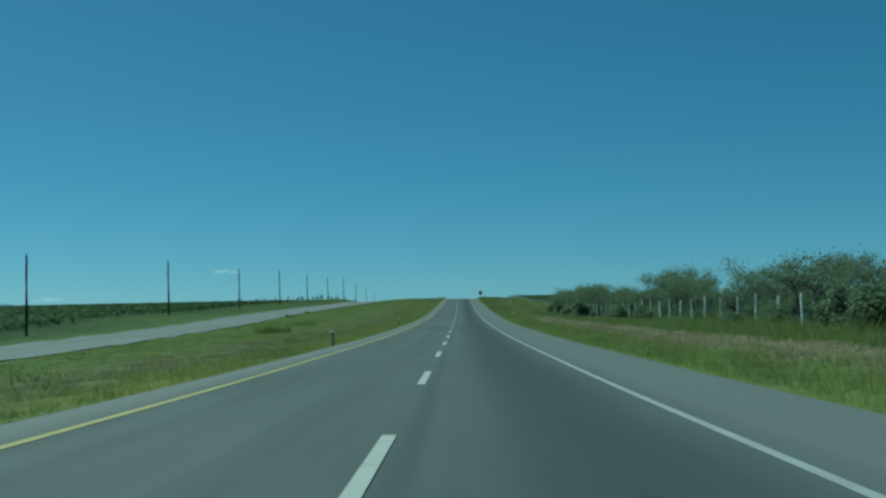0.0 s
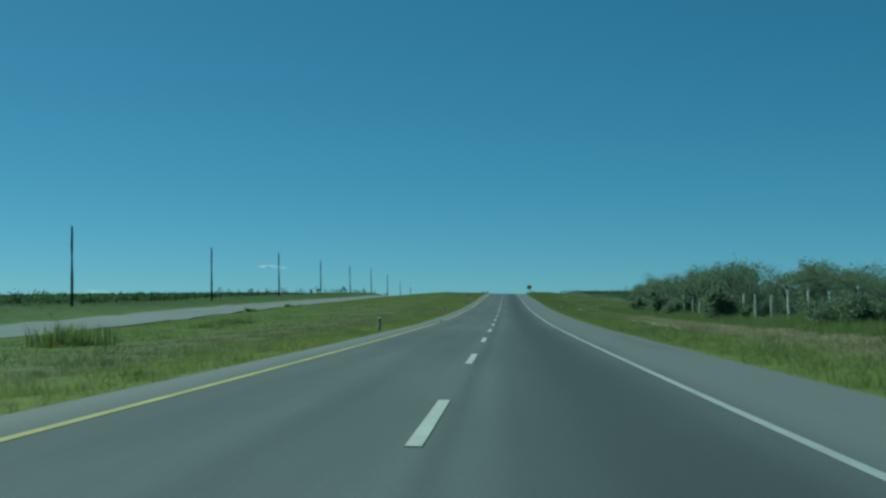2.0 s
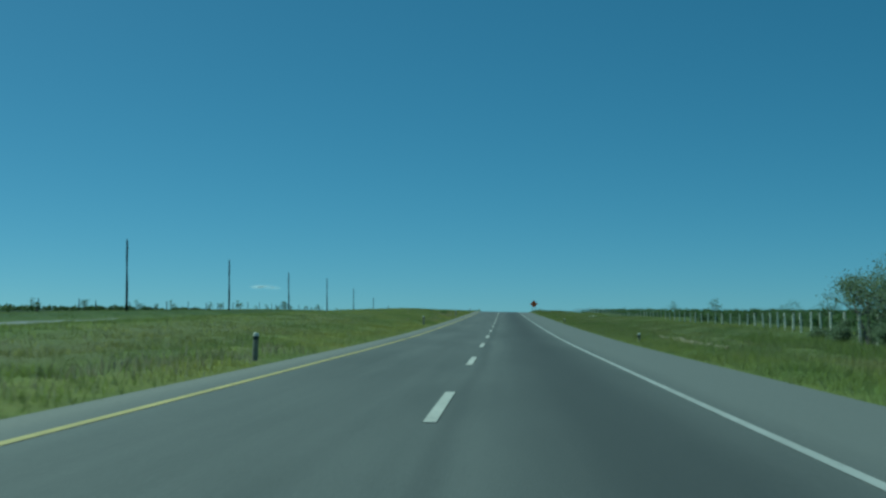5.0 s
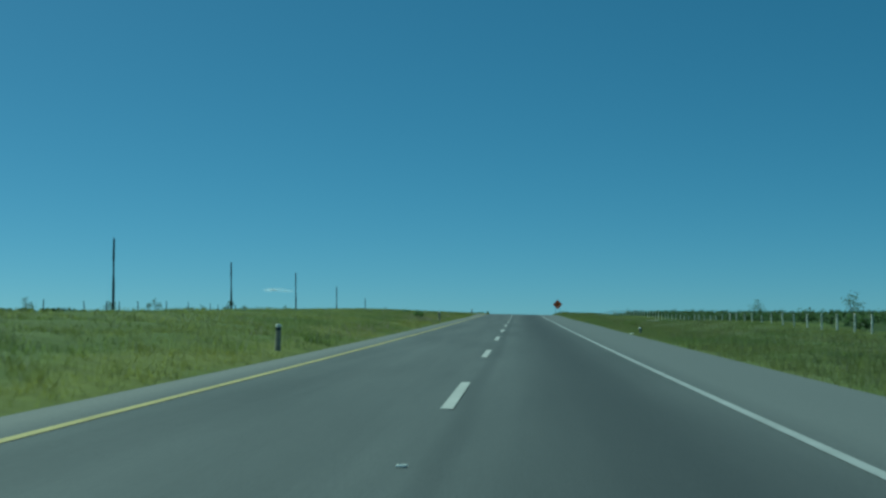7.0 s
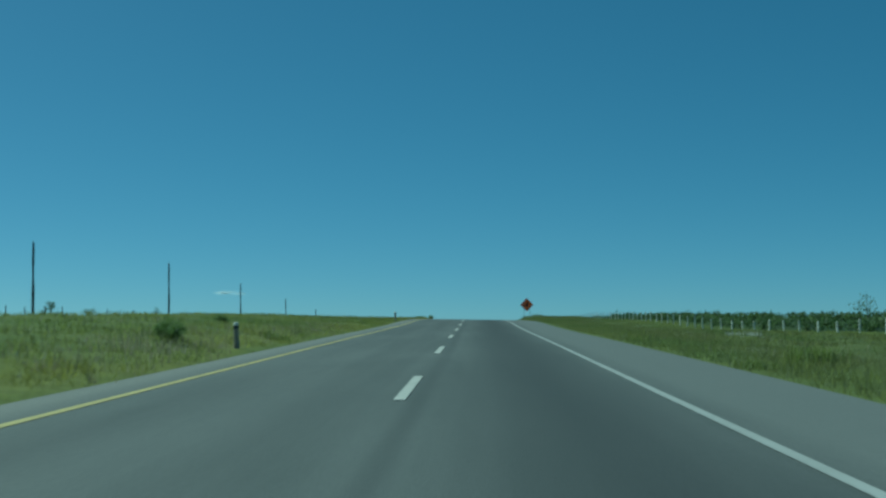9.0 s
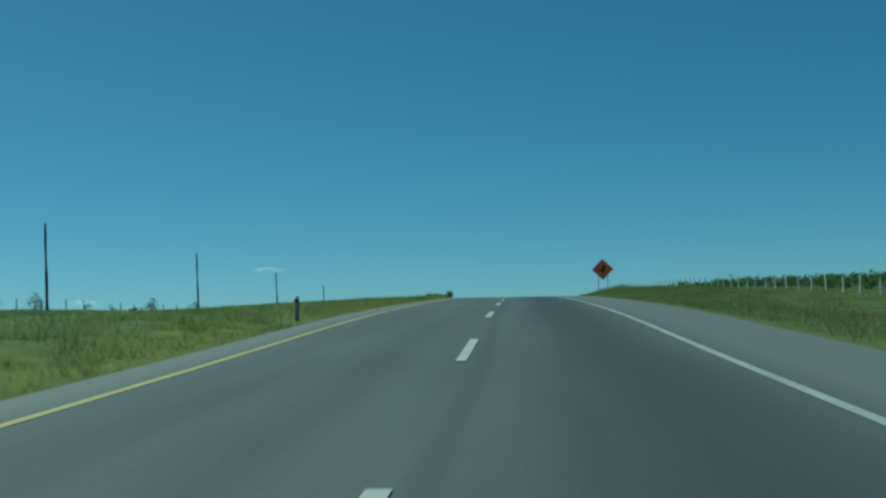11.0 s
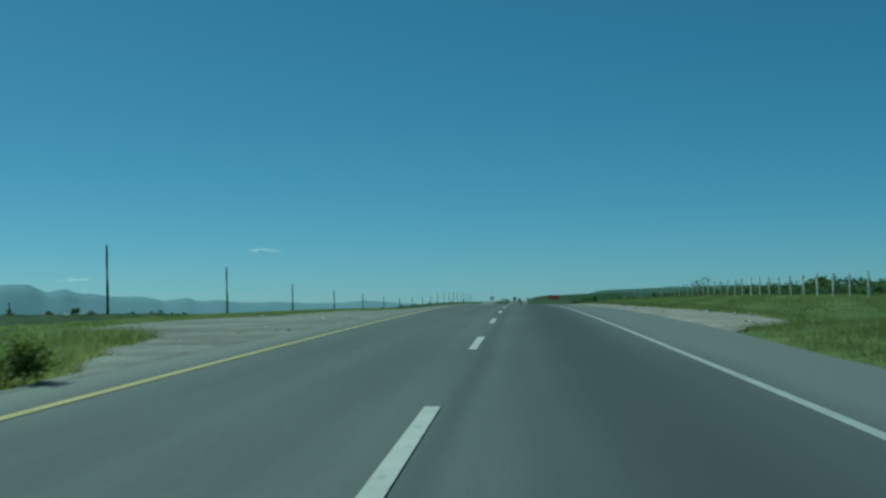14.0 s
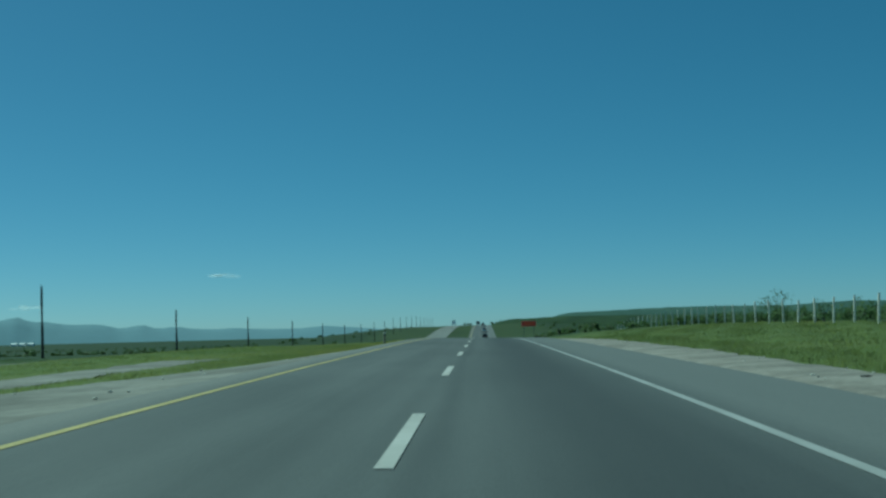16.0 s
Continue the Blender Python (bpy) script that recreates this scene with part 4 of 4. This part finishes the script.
dl = delineator()
for x, s in [(-4.77, 44.7), (-5.05, 105.2), (-5.0, 164.9), (-5.05, 225.2), (-5.05, 285.3), (-5.0, 345.0), (-5.0, 527.5), (7.4, 196.0), (6.75, 255.3)]:
    c = copy_thing(dl, pose(x, s, land1(x, s) - (.09 if x < 0 else .36), rr.uniform(-3, 3), rr.uniform(-3, 3), rr.uniform(0, 90)))
    tagged(c, "short grey concrete marker post with a white cap", "marker post", "marker posts")
forget([dl])


def work_sign(x, s, zc, side):
    g = land1(x, s)
    root = empty("roadwork_sign", x, s, g, "orange diamond roadwork sign with black symbol on two posts", "road sign")
    turn = Matrix.Translation((0, 0, zc - g)) @ Matrix.Rotation(radians(-7), 4, "Z")
    dia = turn @ Matrix.Rotation(radians(45), 4, "Y")
    part("panel", box(bmesh.new(), 0, 0, 0, side, .02, side, .006, dia), M_ORANGE, root)
    bm = bmesh.new()
    e = side / 2 - .045
    for a in range(4):
        box(bm, 0, -.0135, e, 2 * e + .02, .006, .02, 0, dia @ Matrix.Rotation(a * math.pi / 2, 4, "Y"))
    part("border", bm, M_BLACK, root, "thin black border")
    bm = bmesh.new()
    for dx, dz, w, h, ang in ((.05, .05, .21, .58, 14), (-.13, -.10, .36, .045, -14), (-.30, -.07, .15, .07, -6)):
        box(bm, 0, -.0145, 0, w, .007, h, .003, turn @ Matrix.Translation((dx, 0, dz)) @ Matrix.Rotation(radians(ang), 4, "Y"))
    part("symbol", bm, M_BLACK, root, "plain black symbol")
    for dx in (-.37, .37):
        bm = bmesh.new()
        top = zc - g + .32
        box(bm, dx, .035, top / 2 - .2, .05, .008, top + .4)
        box(bm, dx - .021, .055, top / 2 - .2, .008, .045, top + .4)
        part("leg", bm, M_STEEL, root, "grey angle steel leg")
    return root


work_sign(7.6, 410.6, 12.71, 1.20)


def red_board(x, s, w, h, low):
    g = land1(x, s)
    root = empty("warning_board", x, s, g, "wide red-orange warning board on two posts", "road sign")
    part("panel", box(bmesh.new(), 0, 0, low + h / 2, w, .03, h, .008), M_RED, root)
    bm = bmesh.new()
    for dz in (-.12, .12):
        box(bm, 0, -.018, low + h / 2 + dz, w * .7, .008, .1)
    part("bars", bm, M_ORANGE, root, "plain orange bars")
    for dx in (-w * .35, w * .35):
        part("leg", box(bmesh.new(), dx, .05, (low + h) / 2 - .2, .06, .06, low + h + .2), M_STEEL, root)
    return root


red_board(7.4, 628, 2.0, .75, 1.95)


# ---- stones and litter ----
def stone_mesh(seed):
    bm = bmesh.new()
    bmesh.ops.create_icosphere(bm, subdivisions=1, radius=1)
    r = random.Random(seed)
    for v in bm.verts:
        v.co *= r.uniform(.7, 1.15)
        v.co.z *= .6
    me = bpy.data.meshes.new("stone")
    bm.to_mesh(me)
    bm.free()
    me.materials.append(M_STONE)
    return me


stones = [stone_mesh(k) for k in range(4)]
rr = random.Random(17)
for k in range(90):
    if k % 2:
        s = rr.uniform(412, 500)
        x = rr.uniform(float(np.interp(s, *GL)) + .3, ROAD_L - .4)
    else:
        s = rr.uniform(418, 535)
        x = rr.uniform(ROAD_R + .4, max(ROAD_R + .6, float(np.interp(s, *GR))))
    o = new("stone", stones[k % 4])
    f = rr.choice([.03, .035, .04, .05, .06])
    o.matrix_basis = pose(x, s, land1(x, s) + .03, rr.uniform(-20, 20), rr.uniform(-20, 20), rr.uniform(0, 360)) @ Matrix.Scale(f, 4)
    tagged(o, "small pale stone on the gravel", "stone", "loose stones")


for x, s, f in ((-4.85, 428.7, .045), (-4.95, 429.4, .035), (-4.78, 431.6, .045), (-5.2, 428.9, .03), (7.9, 437.5, .07), (9.1, 446.0, .08), (8.6, 449.5, .07)):
    o = new("stone", stones[int(s) % 4])
    o.matrix_basis = pose(x, s, land1(x, s) + .05, 8, -6, s * 40) @ Matrix.Scale(f, 4)
    tagged(o, "pale broken rock at the edge of the gravel", "stone", "loose stones")


def scrap(x, s, size, material, name, label, seed):
    """A crumpled thin piece lying about."""
    r = random.Random(seed)
    n = 5
    vs = [((i / (n - 1) - .5) * size * 1.6, (j / (n - 1) - .5) * size, r.uniform(.01, .32) * size) for j in range(n) for i in range(n)]
    fs = [(j * n + i, j * n + i + 1, (j + 1) * n + i + 1, (j + 1) * n + i) for j in range(n - 1) for i in range(n - 1)]
    me = mesh_of(name, vs, fs, material)
    o = new(name, me)
    md = o.modifiers.new("thickness", "SOLIDIFY")
    md.thickness = .012
    z = float(road_z(x, s)) if ROAD_L < x < ROAD_R else land1(x, s) + .03
    o.matrix_basis = pose(x, s, z, 0, 0, r.uniform(0, 360))
    return tagged(o, label, name)


for k, (x, s, f) in enumerate([(-7.1, 447.4, .15), (-4.6, 440.0, .10), (-14.4, 470.4, .13), (8.3, 470, .1), (8.9, 452, .12), (8.0, 437, .1), (6.42, 256.3, .16)]):
    scrap(x, s, f, M_LITTER, "litter", "crumpled white litter on the roadside", k)
for k, (x, s, f) in enumerate([(7.6, 478, .11), (7.4, 455, .10), (7.0, 464, .09)]):
    scrap(x, s, f, M_RUBBER, "tyre_scrap", "torn strip of black tyre rubber on the shoulder", 20 + k)
for x, s in ((-.02, 204.9), (-.02, 243.5), (2.75, 371.0)):
    bm = box(bmesh.new(), 0, 0, .006, .085, .065, .014, .005)
    me = bpy.data.meshes.new("road_stud")
    bm.to_mesh(me)
    bm.free()
    me.materials.append(M_LITTER)
    o = new("road_stud", me)
    o.matrix_basis = pose(x, s, float(road_z(x, s)) + .004, 0, 0, 0)
    tagged(o, "small pale road stud on the asphalt", "road stud", "road studs")


# ---- far vehicles ----
def vehicle(x, s, length, width, height, paint_, name, label, toward=False, boxy=False):
    root = empty(name, x, s, float(road_z(x, s)) if x > -20 else land1(x, s) + .07, label, "vehicle", "far vehicles")
    if toward:
        root.matrix_world = root.matrix_world @ Matrix.Rotation(math.pi, 4, "Z")
    L, W, H = length, width, height
    bm = bmesh.new()
    box(bm, 0, 0, .3 + H * .22, W, L, H * .36, .09)
    part("body", bm, paint_, root)
    bm = bmesh.new()
    if boxy:
        box(bm, 0, -L * .12, H * .62, W * .98, L * .72, H * .74, .05)
        part("cargo_box", bm, paint_, root)
    else:
        box(bm, 0, -L * .06, H * .72, W * .9, L * .58, H * .5, .08)
        for v in bm.verts:
            if v.co.z > H * .75:
                v.co.x *= .84
                v.co.y = v.co.y * .82 - L * .01
        part("cabin", bm, paint_, root)
        part("rear_window", box(bmesh.new(), 0, -L * .345, H * .74, W * .7, .02, H * .24, .005, Matrix.Rotation(0, 4, "X")), M_GLASS, root)
    for dx in (-1, 1):
        part("tail_lamp", box(bmesh.new(), dx * W * .42, -L * .5, .3 + H * .28, W * .12, .05, H * .12, .01), M_LAMP, root)
        for dy in (-.32, .32):
            bm = bmesh.new()
            bmesh.ops.create_cone(bm, cap_ends=True, segments=16, radius1=.34, radius2=.34, depth=.22, matrix=Matrix.Translation((dx * (W / 2 - .1), dy * L, .34)) @ Matrix.Rotation(math.pi / 2, 4, "Y"))
            part("wheel", bm, M_TYRE, root)
    return root


vehicle(1.8, 905, 4.6, 1.85, 1.7, M_CARDARK, "car", "dark sport utility car far along the highway")
vehicle(1.6, 1010, 4.4, 1.8, 1.5, M_CARWHITE, "car", "pale sedan far along the highway")
vehicle(1.5, 1200, 4.6, 1.9, 1.8, M_CARDARK, "car", "dark car on the distant rise of the highway")
vehicle(-1.8, 1290, 6.5, 2.3, 2.6, M_CARDARK, "truck", "dark small truck on the distant highway", False, True)
vehicle(-19.0, 1310, 8.0, 2.5, 3.4, M_CARWHITE, "truck", "white box truck coming on the opposite carriageway", True, True)


# ---- distance ----
def ridge(name, dist, az, el, base, material, label, depth=500, seed=0, amp=.10):
    """A range of hills: az in degrees to the left of the road, el its skyline in degrees, as from the road's crest."""
    ex, ey, ez = .8, 430.0, 13.0
    order = np.argsort(az)
    az, el = np.asarray(az, dtype=float)[order], np.asarray(el, dtype=float)[order]
    vs, fs = [], []
    n = 120
    for i in range(n + 1):
        a = az[0] + (az[-1] - az[0]) * i / n
        e = float(np.interp(a, az, el))
        wv = 1 + amp * noise.noise((a * 1.1, seed, 0)) + amp * .6 * noise.noise((a * 3.7, seed, 2))
        hh = ez + dist * math.tan(radians(e)) * wv
        for k, (dd, f) in enumerate(((-.28, 0.0), (-.18, .34), (-.09, .68), (0, 1.0), (.25, .5), (.6, 0.0))):
            jig = .02 * noise.noise((a * 2.3, k * 1.7, seed))
            r = dist + depth * (dd + jig)
            z = base + (hh - base) * f * (1 + (0 if k in (0, 3, 5) else .07 * noise.noise((a * 1.9, k * 3.1, seed + 4))))
            vs.append((ex - math.sin(radians(a)) * r, ey + math.cos(radians(a)) * r, z - (12 if f == 0 else 0)))
    m = 6
    for i in range(n):
        for k in range(m - 1):
            fs.append((i * m + k, i * m + k + 1, (i + 1) * m + k + 1, (i + 1) * m + k))
    return tagged(new(name, mesh_of(name, vs, fs, material, True)), label, "mountains", kind="structure")


# the mountains' haze is only their painted blue
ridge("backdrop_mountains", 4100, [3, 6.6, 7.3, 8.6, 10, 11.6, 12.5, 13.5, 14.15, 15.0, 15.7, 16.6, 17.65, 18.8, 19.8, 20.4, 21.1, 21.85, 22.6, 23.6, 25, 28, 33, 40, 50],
      [.05, .34, .40, .30, .31, .39, .36, .40, .54, .42, .66, .46, .72, .68, .85, .86, 1.09, .92, 1.28, 1.30, 1.1, 1.2, .9, .9, .5], 0, M_MOUNT, "mountain range beyond the plain, painted pale blue for haze", 900, 1.0, .04)
ridge("backdrop_hill", 1900, [0.5, -2, -3.2, -3.85, -5, -6, -7.2, -9, -10.4, -12.2, -14, -16.6, -19, -24, -32, -45], [-.3, .2, .5, .72, .74, .77, .82, .84, .86, .82, .80, .92, .85, .85, .7, .5], 2, M_HILL, "low hill along the horizon, its colour tinted for haze", 500, 3.0, .03)
ridge("backdrop_rise", 800, [1.5, 0.6, -.4, -.9, -1.4, -2.7, -3.9, -5, -8, -11, -15, -20, -28, -45], [-.6, -.2, .22, .40, .46, .50, .54, .53, .50, .45, .4, .35, .2, .2], 6, M_RISE, "dark green scrub-covered rise beyond the crest", 300, 5.0, .06)


def cloud(az, el, width, height, seed):
    ex, ey, ez, d = .8, 225.0, 7.0, 4700.0
    c = Vector((ex - math.sin(radians(az)) * d, ey + math.cos(radians(az)) * d, ez + d * math.tan(radians(el))))
    r = random.Random(seed)
    bm = bmesh.new()
    for k in range(7):
        u = r.uniform(-.5, .5)
        bmesh.ops.create_icosphere(bm, subdivisions=2, radius=1, matrix=Matrix.Translation((u * width, 0, r.uniform(-.15, .15) * height)) @ Matrix.Diagonal((width * r.uniform(.12, .28), 30, height * r.uniform(.22, .42) * (1.1 - abs(u)), 1)))
    me = bpy.data.meshes.new("cloud")
    bm.to_mesh(me)
    bm.free()
    me.materials.append(M_CLOUD)
    me.polygons.foreach_set("use_smooth", [True] * len(me.polygons))
    o = new("cloud", me)
    o.matrix_basis = Matrix.Translation(c) @ Matrix.Rotation(radians(az), 4, "Z")
    return tagged(o, "thin wisp of white cloud low in the sky", "cloud", "clouds")


cloud(11.28, 2.78, 105, 22, 1)
cloud(19.8, 1.50, 92, 24, 2)


def shed(x, s, w, seed):
    z = land1(x, s)
    root = empty("shed", x, s, z, "long white shed with a pale roof far on the plain", "shed", "far sheds")
    part("wall", box(bmesh.new(), 0, 0, 2, w, 9, 4.4), M_SHED, root)
    bm = bmesh.new()
    vs = [bm.verts.new(v) for v in ((-w / 2 - .4, -5, 4.2), (w / 2 + .4, -5, 4.2), (w / 2 + .4, 0, 6.2), (-w / 2 - .4, 0, 6.2), (w / 2 + .4, 5, 4.2), (-w / 2 - .4, 5, 4.2))]
    bm.faces.new((vs[0], vs[1], vs[2], vs[3]))
    bm.faces.new((vs[3], vs[2], vs[4], vs[5]))
    part("roof", bm, M_SHED, root)


for k in range(3):
    shed(-925 + k * 17, 2830, 11, k)

# ---- lane dashes ----
bm = box(bmesh.new(), 0, 2.6, 0, .15, 5.2, .006)
dash_mesh = bpy.data.meshes.new("lane_dash")
bm.to_mesh(dash_mesh)
bm.free()
dash_mesh.materials.append(M_WHITE)
for k in range(-1, 80):
    s = 15.0 * k + .1
    d = new("lane_dash", dash_mesh)
    d.parent = road
    slope = math.degrees(math.atan((float(zr(s + 5.2)) - float(zr(s))) / 5.2))
    d.matrix_basis = pose(0, s, float(zr(s)) + .008, slope, math.degrees(math.atan(FALL)), 0)
